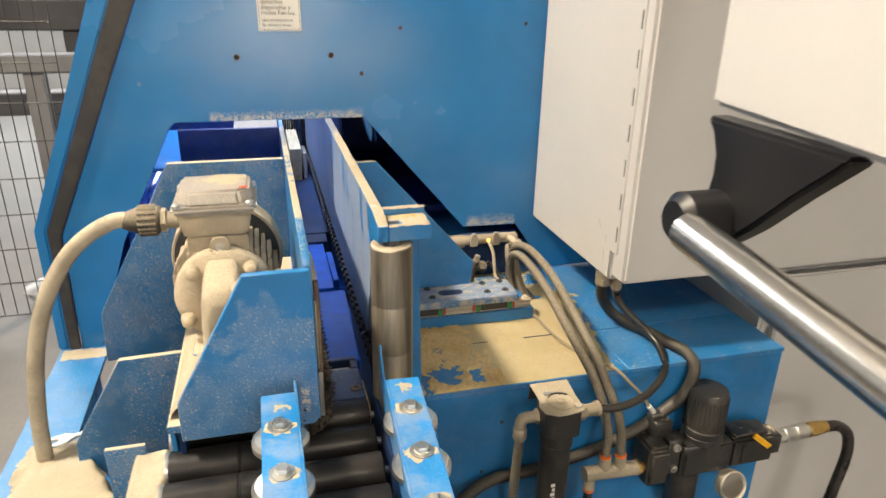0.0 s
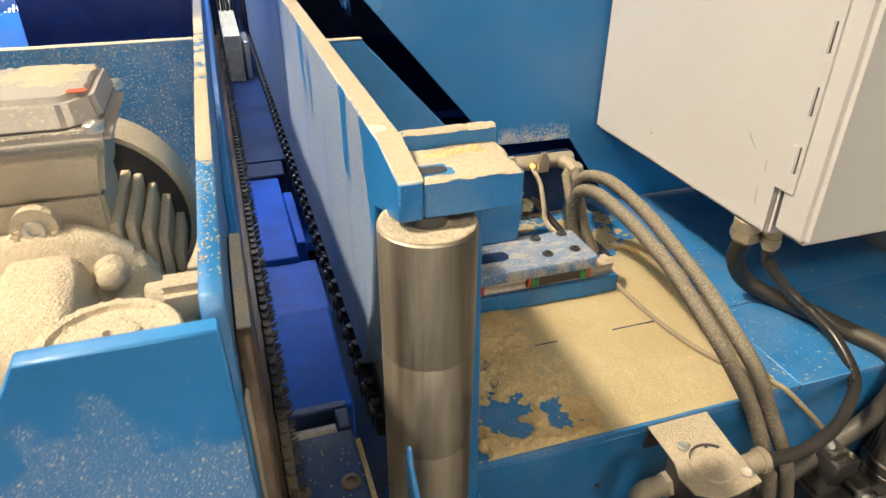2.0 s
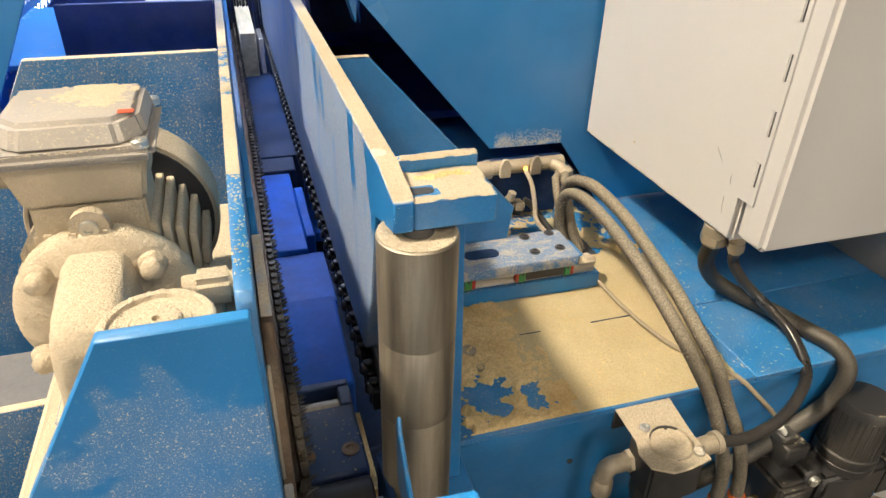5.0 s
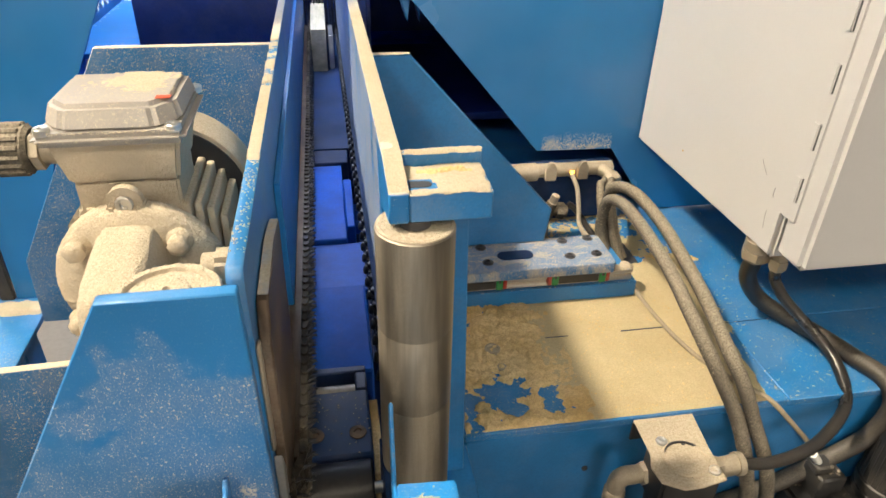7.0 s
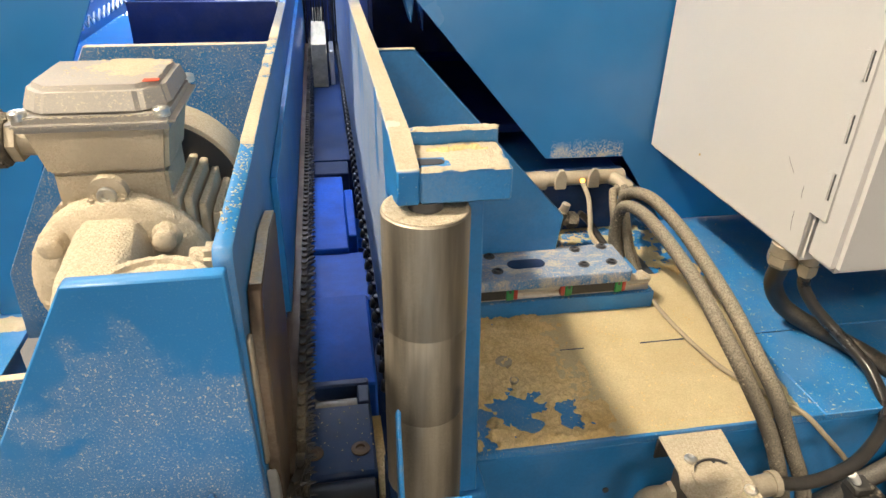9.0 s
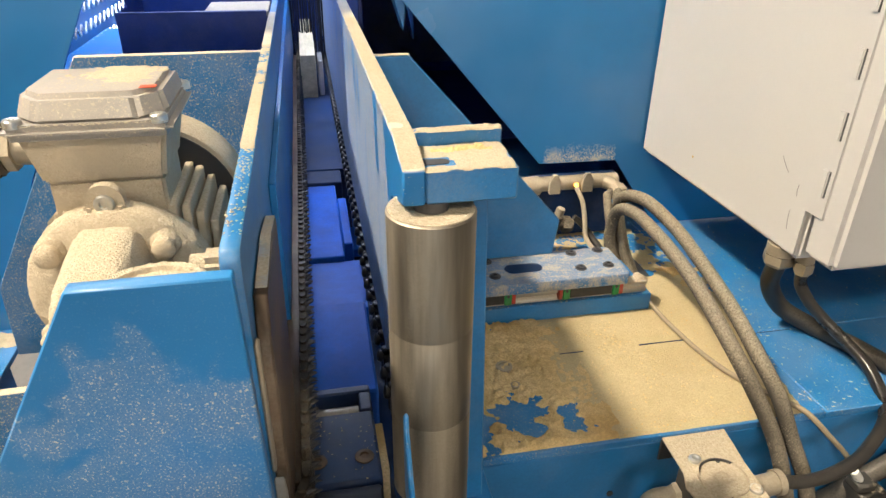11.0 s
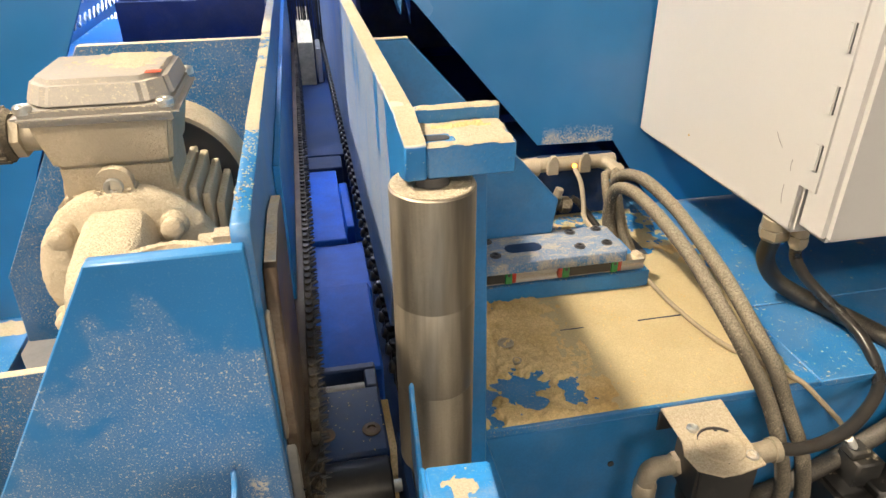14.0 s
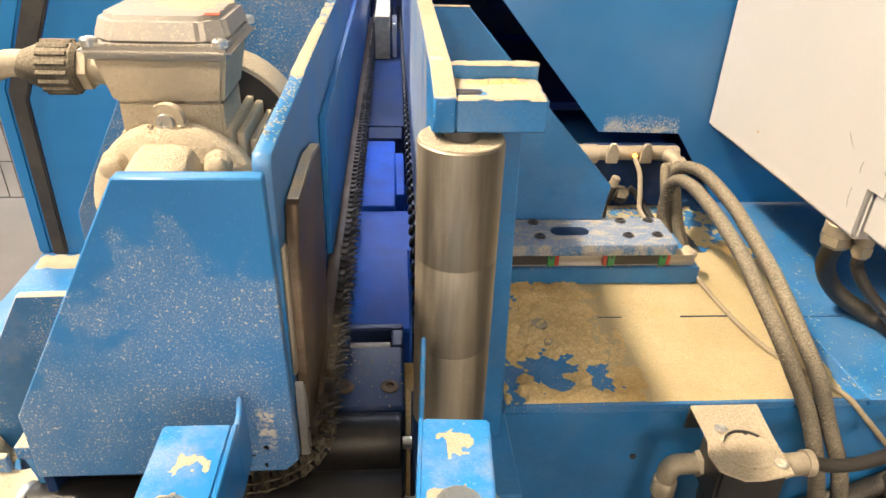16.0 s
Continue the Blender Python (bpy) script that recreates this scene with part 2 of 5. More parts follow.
def cover_paint():
    """Blue paint with a clean upper part and a lobed veil of fine and coarse sawdust below it."""
    n = Nodes("blue_paint_sprinkled")
    x, y, z = n.xyz()
    col = n.mix(n.ramp(n.noise(6, 4, 0.6), 0.3, 0.7), (0.010, 0.150, 0.385), (0.014, 0.180, 0.455))
    left = n.math("MULTIPLY", n.math("MINIMUM", n.math("ADD", x, 0.075), 0.0), 0.7)
    low = n.math("ADD", n.math("SUBTRACT", 1.098, z), left)
    zone = n.math("ADD", low, n.math("MULTIPLY", n.math("SUBTRACT", n.noise(19, 3, 0.5), 0.5), 0.26))
    soft = n.math("MULTIPLY", n.ramp(zone, -0.006, 0.022), n.ramp(n.noise(26, 3, 0.5), 0.30, 0.62, 0.40, 1.0))
    haze = n.math("MULTIPLY", n.math("MULTIPLY", soft, n.ramp(n.noise(620, 3, 0.7), 0.35, 0.65, 0.3, 1.0)), 0.19)
    coarse = n.math("MULTIPLY", n.ramp(n.noise(310, 1, 0.5), 0.655, 0.69), 0.9)
    fine = n.math("MULTIPLY", n.ramp(n.noise(760, 1, 0.5), 0.625, 0.67), 0.75)
    grain = n.math("MULTIPLY", n.math("MAXIMUM", coarse, fine), n.math("MAXIMUM", soft, 0.05))
    smear = n.math("MULTIPLY", n.ramp(n.math("ABSOLUTE", n.math("ADD", x, -0.006)), 0.004, 0.009, 1.0, 0.0), n.math("MULTIPLY", n.ramp(z, 0.925, 0.935), n.ramp(z, 0.965, 0.975, 1.0, 0.0)))
    smear = n.math("MULTIPLY", smear, n.ramp(n.noise(150, 4, 0.7), 0.44, 0.56))
    m = n.math("MAXIMUM", n.math("MAXIMUM", haze, grain), smear)
    n.put(n.mix(m, col, (0.62, 0.57, 0.48)), n.b.inputs["Base Color"])
    n.put(n.mix(m, n.ramp(n.noise(7, 4), 0.3, 0.7, 0.34, 0.44), (0.9, 0.9, 0.9)), n.b.inputs["Roughness"])
    n.bump(n.math("ADD", n.math("MULTIPLY", n.noise(260, 3), 0.3), m), 0.3, 0.0009)
    return n.m


cover_blue = cover_paint()


def arm_paint():
    """Blue plate under a grey film of dust, with bare runs down it and a wiped front end."""
    n = Nodes("blue_paint_whitened_by_dust")
    x, y, z = n.xyz()
    col = n.mix(n.ramp(n.noise(8, 4, 0.6), 0.3, 0.7), (0.010, 0.145, 0.39), (0.014, 0.185, 0.48))
    runs = n.ramp(n.noise(17, 4, 0.55, (1.0, 1.3, 0.20)), 0.565, 0.585, 1.0, 0.0)
    wob = n.math("MULTIPLY", n.math("SUBTRACT", n.noise(20, 3, 0.5), 0.5), 0.07)
    wiped = n.ramp(n.math("ADD", n.math("ADD", y, wob), n.math("MULTIPLY", n.math("SUBTRACT", z, 1.15), -0.35)), 0.985, 0.992)
    low = n.math("MULTIPLY", n.ramp(n.math("ADD", z, wob), 1.112, 1.120, 1.0, 0.0), n.ramp(y, 0.94, 0.95, 0.0, 0.7))
    film = n.math("MULTIPLY", n.math("MAXIMUM", n.math("MULTIPLY", wiped, runs), low), n.ramp(n.noise(560, 3, 0.7), 0.32, 0.64, 0.16, 0.56))
    grain = n.math("MULTIPLY", n.ramp(n.noise(420, 2, 0.6), 0.66, 0.70), 0.6)
    up = n.math("MULTIPLY", n.ramp(n.xyz("Normal")[2], 0.4, 0.8), n.ramp(n.noise(22, 4, 0.6), 0.36, 0.46))
    m = n.math("MAXIMUM", n.math("MAXIMUM", film, grain), up)
    n.put(n.mix(m, col, (0.56, 0.51, 0.43)), n.b.inputs["Base Color"])
    n.put(n.mix(m, (0.42, 0.42, 0.42), (0.92, 0.92, 0.92)), n.b.inputs["Roughness"])
    n.bump(n.math("ADD", n.math("MULTIPLY", n.noise(260, 3), 0.3), m), 0.3, 0.0009)
    return n.m


paint_arm = arm_paint()


def hood_paint():
    """Glossy blue sheet with sawdust blown onto the edges of the opening."""
    n = Nodes("glossy_blue_sheet")
    x, y, z = n.xyz()
    col = n.mix(n.ramp(n.noise(2.5, 4, 0.6), 0.3, 0.7), tuple(c * 0.9 for c in BLUE), tuple(c * 1.08 for c in BLUE))
    ragged = n.math("MULTIPLY", n.math("SUBTRACT", n.noise(45, 4, 0.7), 0.5), 0.03)
    zz = n.math("ADD", z, ragged)

    def band(x0, x1, z0, z1):
        a = n.math("MULTIPLY", n.ramp(x, x0 - 0.006, x0 + 0.004), n.ramp(x, x1 - 0.004, x1 + 0.004, 1.0, 0.0))
        return n.math("MULTIPLY", a, n.math("MULTIPLY", n.ramp(zz, z0 - 0.003, z0 + 0.003), n.ramp(zz, z0 + 0.004, z1, 1.0, 0.0)))
    m = n.math("MAXIMUM", band(-0.135, 0.205, 1.230, 1.256), band(0.47, 0.60, 0.936, 0.974))
    grains = n.math("MAXIMUM", n.ramp(n.noise(380, 3, 0.7), 0.46, 0.60), n.ramp(n.noise(30, 3, 0.6), 0.5, 0.75, 0.0, 0.9))
    m = n.math("MULTIPLY", m, grains)
    haze = n.math("MULTIPLY", n.ramp(n.noise(3.0, 3, 0.5), 0.45, 0.75), 0.05)
    n.put(n.mix(n.math("MAXIMUM", m, haze), col, DUST), n.b.inputs["Base Color"])
    n.put(n.mix(m, n.ramp(n.noise(5, 4), 0.3, 0.7, 0.20, 0.28), (0.9, 0.9, 0.9)), n.b.inputs["Roughness"])
    n.bump(n.noise(500, 3), 0.04, 0.0004)
    return n.m


hood_blue = hood_paint()


def glow(name, color, strength):
    n = Nodes(name)
    n.b.inputs["Base Color"].default_value = (*color, 1)
    n.b.inputs["Emission Color"].default_value = (*color, 1)
    n.b.inputs["Emission Strength"].default_value = strength
    return n.m


led_mat = glow("amber_led", (1.0, 0.45, 0.05), 6.0)
tube_mat = glow("lamp_diffuser", (1.0, 0.9, 0.75), 5.0)
doorway_mat = glow("sunlit_doorway", (1.0, 0.95, 0.88), 3.0)
daylight_mat = glow("daylight_window", (0.93, 0.97, 1.0), 3.2)

# ---- mesh helpers ----


def bevel(bm, w, seg=1, angle=35):
    if w > 0:
        es = [e for e in bm.edges if len(e.link_faces) == 2 and e.calc_face_angle(0) > radians(angle)]
        bmesh.ops.bevel(bm, geom=es, offset=w, segments=seg, affect="EDGES", clamp_overlap=True)
    return bm


def box(x0, x1, y0, y1, z0, z1, b=0.0015, seg=1):
    bm = bmesh.new()
    bmesh.ops.create_cube(bm, size=1)
    for v in bm.verts:
        v.co = Vector(((x0 + x1) / 2 + v.co.x * (x1 - x0), (y0 + y1) / 2 + v.co.y * (y1 - y0), (z0 + z1) / 2 + v.co.z * (z1 - z0)))
    return bevel(bm, b, seg)


def prism(poly, axis, a, b, w=0.0015, seg=1):
    """A plate: a polygon drawn across an axis, thick from a to b. x: (y, z); y: (x, z); z: (x, y)."""
    bm = bmesh.new()
    put = {"x": lambda p, d: (d, p[0], p[1]), "y": lambda p, d: (p[0], d, p[1]), "z": lambda p, d: (p[0], p[1], d)}[axis]
    lo = [bm.verts.new(put(p, a)) for p in poly]
    hi = [bm.verts.new(put(p, b)) for p in poly]
    bm.faces.new(lo)
    bm.faces.new(hi)
    for i in range(len(poly)):
        j = (i + 1) % len(poly)
        bm.faces.new((lo[i], lo[j], hi[j], hi[i]))
    bmesh.ops.recalc_face_normals(bm, faces=bm.faces[:])
    return bevel(bm, w, seg)


def lathe(profile, p0=(0, 0, 0), way=(0, 0, 1), n=28):
    """A turned body: (radius, height) pairs round an axis from p0 along way."""
    bm = bmesh.new()
    turn = Vector(way).normalized().to_track_quat("Z", "Y").to_matrix().to_4x4()
    m = Matrix.Translation(p0) @ turn
    rings = []
    for r, h in profile:
        rings.append([bm.verts.new(m @ Vector((max(r, 1e-5) * math.cos(2 * math.pi * i / n), max(r, 1e-5) * math.sin(2 * math.pi * i / n), h))) for i in range(n)])
    for a, b in zip(rings, rings[1:]):
        for i in range(n):
            bm.faces.new((a[i], a[(i + 1) % n], b[(i + 1) % n], b[i]))
    bm.faces.new(rings[0][::-1])
    bm.faces.new(rings[-1])
    bmesh.ops.recalc_face_normals(bm, faces=bm.faces[:])
    return bm


def cyl(p0, p1, r, n=24, b=0.0012):
    d = (Vector(p1) - Vector(p0)).length
    b = min(b, d * 0.4, r * 0.4)
    return lathe([(r - b, 0), (r, b), (r, d - b), (r - b, d)], p0, Vector(p1) - Vector(p0), n)


def hexa(p0, way, r, h):
    return lathe([(r, 0), (r, h * 0.8), (r * 0.88, h)], p0, way, 6)


def smooth_path(pts, k=8):
    pts = [Vector(p) for p in pts]
    ext = [2 * pts[0] - pts[1], *pts, 2 * pts[-1] - pts[-2]]
    out = []
    for i in range(1, len(ext) - 2):
        a, b, c, d = ext[i - 1:i + 3]
        for s in range(k):
            t = s / k
            out.append(0.5 * (2 * b + (c - a) * t + (2 * a - 5 * b + 4 * c - d) * t * t + (3 * b - a - 3 * c + d) * t ** 3))
    return out + [pts[-1]]


def sweep(pts, r, n=10, k=8):
    """A hose or cable along a smooth line."""
    path = smooth_path(pts, k)
    bm = bmesh.new()
    rings, up = [], Vector((0.3, 0.2, 1)).normalized()
    for i, p in enumerate(path):
        d = (path[min(i + 1, len(path) - 1)] - path[max(i - 1, 0)]).normalized()
        up = (up - d * up.dot(d)).normalized()
        side = d.cross(up)
        rings.append([bm.verts.new(p + r * (math.cos(a) * side + math.sin(a) * up)) for a in (2 * math.pi * j / n for j in range(n))])
    for a, b in zip(rings, rings[1:]):
        for j in range(n):
            bm.faces.new((a[j], a[(j + 1) % n], b[(j + 1) % n], b[j]))
    bm.faces.new(rings[0][::-1])
    bm.faces.new(rings[-1])
    bmesh.ops.recalc_face_normals(bm, faces=bm.faces[:])
    return bm


def merge(*bms):
    """Several pieces of one part in one mesh."""
    out = bms[0]
    for bm in bms[1:]:
        me = bpy.data.meshes.new("piece")
        bm.to_mesh(me)
        bm.free()
        out.from_mesh(me)
        bpy.data.meshes.remove(me)
    return out


def as_mesh(name, bm, material, smooth=38):
    me = bpy.data.meshes.new(name)
    for f in bm.faces:
        f.smooth = True
    bm.to_mesh(me)
    bm.free()
    me.set_sharp_from_angle(angle=radians(smooth))
    me.materials.append(material)
    return me


def part(name, bm, material, parent=None, label=""):
    me = bm if isinstance(bm, bpy.types.Mesh) else as_mesh(name, bm, material)
    ob = new(name, me)
    if parent is not None:
        ob.parent = parent
    return tagged(ob, label)


def thing(name, label, category, group="", kind=""):
    return tagged(new(name), label, category, group, kind)


def single(name, bm, material, label, category, group="", kind=""):
    return tagged(part(name, bm, material), label, category, group, kind)


def heap(name, inside, height, x0, x1, y0, y1, z, step, material, label, group=""):
    """Sawdust lying on a surface: a fine sheet with a ragged rim. inside(x, y) > 0 where it lies."""
    nx, ny = int((x1 - x0) / step), int((y1 - y0) / step)
    val = [[inside(x0 + i * step, y0 + j * step) for j in range(ny + 1)] for i in range(nx + 1)]
    verts, faces, at = [], [], {}

    def vert(i, j):
        if (i, j) not in at:
            x, y = x0 + i * step, y0 + j * step
            v = max(0.0, min(1.0, val[i][j]))
            zz = z(x, y) if callable(z) else z
            at[i, j] = len(verts)
            verts.append((x, y, zz + (height(x, y) * v if val[i][j] > 0 else -0.0006)))
        return at[i, j]
    for i in range(nx):
        for j in range(ny):
            if max(val[i][j], val[i + 1][j], val[i][j + 1], val[i + 1][j + 1]) > 0:
                faces.append((vert(i, j), vert(i + 1, j), vert(i + 1, j + 1), vert(i, j + 1)))
    me = bpy.data.meshes.new(name)
    me.from_pydata(verts, [], faces)
    for p in me.polygons:
        p.use_smooth = True
    me.materials.append(material)
    return tagged(new(name, me), label, "sawdust", group, "stuff")


def nz(x, y, s, o=0.0):
    return noise.noise(Vector((x * s + o, y * s - o, o * 0.7)))


def fbm(x, y, s, o=0.0):
    return nz(x, y, s, o) + 0.5 * nz(x, y, s * 2.1, o + 3) + 0.25 * nz(x, y, s * 4.3, o + 7)

# ---- hall ----
single("floor", box(-7, 6, -5, 11, -0.1, 0, 0), concrete, "worn grey concrete factory floor", "floor", kind="structure")
single("ceiling", box(-7, 6, -5, 11, 5.0, 5.1, 0), hall_paint, "pale grey hall ceiling", "ceiling", kind="structure")
single("wall_south", box(-7, 6, -5.2, -5, 0, 5, 0), hall_paint, "pale grey hall wall", "wall", kind="structure")
single("wall_east", box(6, 6.2, -5, 11, 0, 5, 0), hall_paint, "pale grey hall wall", "wall", kind="structure")
single("wall_west", box(-7.2, -7, -5, 11, 0, 5, 0), hall_paint, "pale grey hall wall", "wall", kind="structure")
wall_n = thing("wall_north", "pale hall wall with tall bright windows", "wall", kind="structure")
part("sill_wall", box(-7, 6, 11, 11.2, 0, 0.9, 0), hall_paint, wall_n)
part("lintel_wall", box(-7, 6, 11, 11.2, 4.2, 5, 0), hall_paint, wall_n)
win = thing("window_1", "row of bright white factory windows", "window", kind="structure")
for i in range(9):
    x = -7 + i * 1.5
    part("window_frame", box(x - 0.08, x + 0.08, 10.98, 11.18, 0.9, 4.2, 0.01), dark_steel, win)
    part("pane", box(x + 0.08, x + 1.42, 11.08, 11.1, 0.9, 4.2, 0), daylight_mat, win)
win2 = thing("window_2", "two bright low panes in the hall door behind", "window", kind="structure")
for x0, z0 in ((-0.50, 0.60), (0.55, 0.60)):
    part("pane", box(x0, x0 + 0.95, -4.98, -4.96, z0, z0 + 1.5, 0), doorway_mat, win2)
    part("window_frame", box(x0 - 0.05, x0 + 1.0, -4.995, -4.98, z0 - 0.05, z0 + 1.55, 0.004), dark_steel, win2)
# Unseen fixtures added over the key lamp and the two fills.
for lx, ly in ((-2.15, 1.15), (1.0, -2.6), (-2.4, -2.6)):
    lamp = thing("ceiling_light", "added white ceiling light with a pale diffuser", "ceiling light", "hall ceiling lights")
    part("housing", box(lx - 0.8, lx + 0.8, ly - 0.3, ly + 0.3, 4.72, 5.0, 0.01), white_paint, lamp)
    part("diffuser", box(lx - 0.75, lx + 0.75, ly - 0.25, ly + 0.25, 4.70, 4.72, 0.004), tube_mat, lamp)

# wire fence and machinery beyond
fence = thing("wire_fence", "dark welded wire mesh safety fence", "fence")
for x in (-3.4, -2.35, -1.3):
    part("post", box(x - 0.025, x + 0.025, 2.98, 3.03, 0, 2.2, 0.004), dark_steel, fence)
for i in range(53):
    part("wire", cyl((-3.4 + i * 0.05, 3.0, 0.12), (-3.4 + i * 0.05, 3.0, 2.15), 0.0022, 6, 0), wire_mat, fence)
for i in range(14):
    z = 0.12 + i * 0.155
    part("cross_wire", cyl((-3.4, 2.996, z), (-0.8, 2.996, z), 0.0025, 6, 0), wire_mat, fence)
for y, z0, z1, m in ((4.6, 0.72, 0.86, grey_steel), (4.2, 1.02, 1.12, grey_steel), (5.2, 1.18, 1.38, dark_steel), (6.0, 1.55, 1.75, dark_steel), (7.4, 1.95, 2.2, dark_steel)):
    beam = thing("conveyor_beam", "dark steel conveyor beam on legs", "conveyor", "conveyor beams behind the fence")
    part("beam", box(-6.0, -0.9, y, y + 0.16, z0, z1, 0.01), m, beam)
    for x in (-5.8, -4.3, -2.8, -1.3):
        part("leg", box(x, x + 0.1, y + 0.02, y + 0.12, 0, z0, 0.005), m, beam)
for x, y, z in ((-2.2, 5.25, 1.38), (-3.0, 6.05, 1.75), (-1.7, 6.05, 1.75), (-2.5, 4.25, 1.12)):
    single("drive_unit", merge(box(x, x + 0.3, y, y + 0.12, z, z + 0.16, 0.02), cyl((x + 0.3, y + 0.06, z + 0.08), (x + 0.5, y + 0.06, z + 0.08), 0.07)), dark_steel, "dark drive unit on a conveyor beam", "motor", "drive units behind the fence")
bag = bmesh.new()
bmesh.ops.create_icosphere(bag, subdivisions=3, radius=0.11)
for v in bag.verts:
    v.co = Vector((v.co.x, v.co.y * 0.8, v.co.z * 0.6)) * (1 + 0.5 * noise.noise(v.co * 14)) + Vector((-1.10, 3.35, 0.075))
    v.co.z = max(v.co.z, 0.002)
single("plastic_bag", bag, pale_plastic, "crumpled pale plastic bag on the floor", "bag")

# ---- saw hood ----
PY = 1.523
hood = thing("saw_hood", "glossy blue sheet steel saw hood with an open mouth", "machine hood")
part("front_panel", prism([(-0.256, 1.484), (-0.478, 0.985), (-0.484, 0.70), (-0.44, 0.70), (-0.354, 0.96), (-0.225, 1.216), (-0.212, 1.231), (0.206, 1.231), (0.459, 0.938), (0.603, 0.936),
                          (0.682, 0.825), (0.698, 0.803), (1.30, 0.803), (1.30, 2.1), (0.02, 2.1)], "y", PY, PY + 0.005, 0.0008), hood_blue, hood)
part("edge_seal", prism([(-0.258, 1.484), (-0.480, 0.985), (-0.486, 0.70), (-0.510, 0.70), (-0.506, 0.998), (-0.305, 1.484), (-0.035, 2.1), (0.018, 2.1)], "y", PY - 0.004, PY + 0.006, 0.0025, 2), seal_rubber, hood, "black rubber edge seal")
part("side_strip", prism([(-0.306, 1.484), (-0.508, 1.0), (-0.512, 0.70), (-0.535, 0.70), (-0.533, 1.0), (-0.347, 1.484), (-0.08, 2.1), (-0.037, 2.1)], "y", PY - 0.001, PY + 0.03, 0.004, 2), hood_blue, hood)
part("roof", box(-0.07, 1.30, PY + 0.01, 3.3, 2.08, 2.10, 0.002), hood_shade_blue, hood)
part("side_wall", box(0.74, 0.755, PY + 0.006, 3.3, 0.75, 2.08, 0.002), hood_shade_blue, hood)
part("side_wall", prism([(-0.528, 0.70), (-0.526, 1.0), (-0.342, 1.484), (-0.08, 2.08), (-0.07, 2.08), (-0.332, 1.48), (-0.516, 0.998), (-0.518, 0.70)], "y", PY + 0.031, 3.3, 0), hood_shade_blue, hood)
# Added partition that keeps the hood light off the right side.
part("light_baffle", box(0.172, 0.18, 1.75, 3.28, 0.86, 2.08, 0.001), hood_shade_blue, hood)
# Added closure that hides the bright hall behind the hood.
part("rear_light_stop", box(-0.52, 1.30, 3.28, 3.30, 0.70, 2.08, 0.001), hood_shade_blue, hood)
part("inner_rib", prism([(0.205, 1.232), (0.232, 1.232), (0.226, 1.165)], "y", PY + 0.02, PY + 0.06, 0.001), paint, hood)
part("inner_rib", prism([(0.255, 1.232), (0.285, 1.232), (0.285, 1.10)], "y", PY + 0.30, PY + 0.34, 0.001), paint, hood)
part("inner_shelf", box(0.16, 0.60, 1.95, 2.6, 0.84, 0.86, 0.002), hood_shade_blue, hood)
for x, z, r in ((-0.068, 1.369, 0.006), (0.136, 1.372, 0.0055), (0.204, 1.331, 0.004), (0.295, 1.431, 0.0035), (0.600, 1.441, 0.0035)):
    part("bolt_hole", merge(lathe([(r * 0.5, 0.0), (r * 0.55, 0.0016), (r, 0.0022), (r * 1.2, 0.0010), (r * 1.2, 0)], (x, PY - 0.0001, z), (0, -1, 0), 16)), dark_steel, hood, "dark bare bolt hole")
part("paint_chip", lathe([(0.004, 0), (0.0036, 0.0004), (0.001, 0.0005)], (-0.272, PY, 1.315), (0, -1, 0), 9), paint_film, hood, "dull paint chip")
sign = thing("warning_sign", "white safety notice with small black Spanish print", "sign")
part("plate", box(-0.017, 0.074, PY - 0.0015, PY - 0.0004, 1.424, 1.62, 0.0003), sign_white, sign)
part("border", merge(box(-0.0145, 0.0715, PY - 0.0019, PY - 0.0015, 1.4262, 1.4270, 0), box(-0.0145, -0.0137, PY - 0.0019, PY - 0.0015, 1.427, 1.615, 0), box(0.0707, 0.0715, PY - 0.0019, PY - 0.0015, 1.427, 1.615, 0)), ink, sign)


def words(text, x, y, z, size, material, parent, name="lettering"):
    cu = bpy.data.curves.new(name, "FONT")
    cu.body, cu.size, cu.extrude = text, size, 0.0001
    tmp = bpy.data.objects.new(name, cu)
    scene.collection.objects.link(tmp)
    dg = bpy.context.evaluated_depsgraph_get()
    me = bpy.data.meshes.new_from_object(tmp.evaluated_get(dg))
    bpy.data.objects.remove(tmp)
    me.materials.clear()
    me.materials.append(material)
    ob = new(name, me)
    ob.parent = parent
    ob.matrix_world = pose(x, y, z, 90, 0, 0)
    return ob


for text, z, s in (("desechos", 1.4795, 0.0125), ("disparados y", 1.4685, 0.0125), ("ruidos fuertes.", 1.4575, 0.0125), ("Use protectores", 1.4435, 0.0098), ("de oídos y ojos.", 1.4335, 0.0098)):
    words(text, -0.0095, PY - 0.0021, z, s, ink, sign)

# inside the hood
# The cross plate's dark colour includes the shade it stands in.
single("cross_plate", box(-0.23, 0.012, 1.70, 1.712, 0.70, 1.178, 0.0015), hood_shade_blue, "steel cross plate coloured dark for the hood's shade", "plate")
single("feed_table", box(-0.51, 0.74, 1.64, 3.3, 0.72, 0.74, 0.002), royal, "royal blue steel feed table inside the hood", "machine table")
guard = thing("mesh_guard", "grey expanded metal mesh guard on a blue frame", "guard")
part("frame", prism([(1.9, 0.74), (2.5, 0.74), (2.5, 1.20), (1.9, 1.15)], "x", -0.42, -0.41), paint, guard)
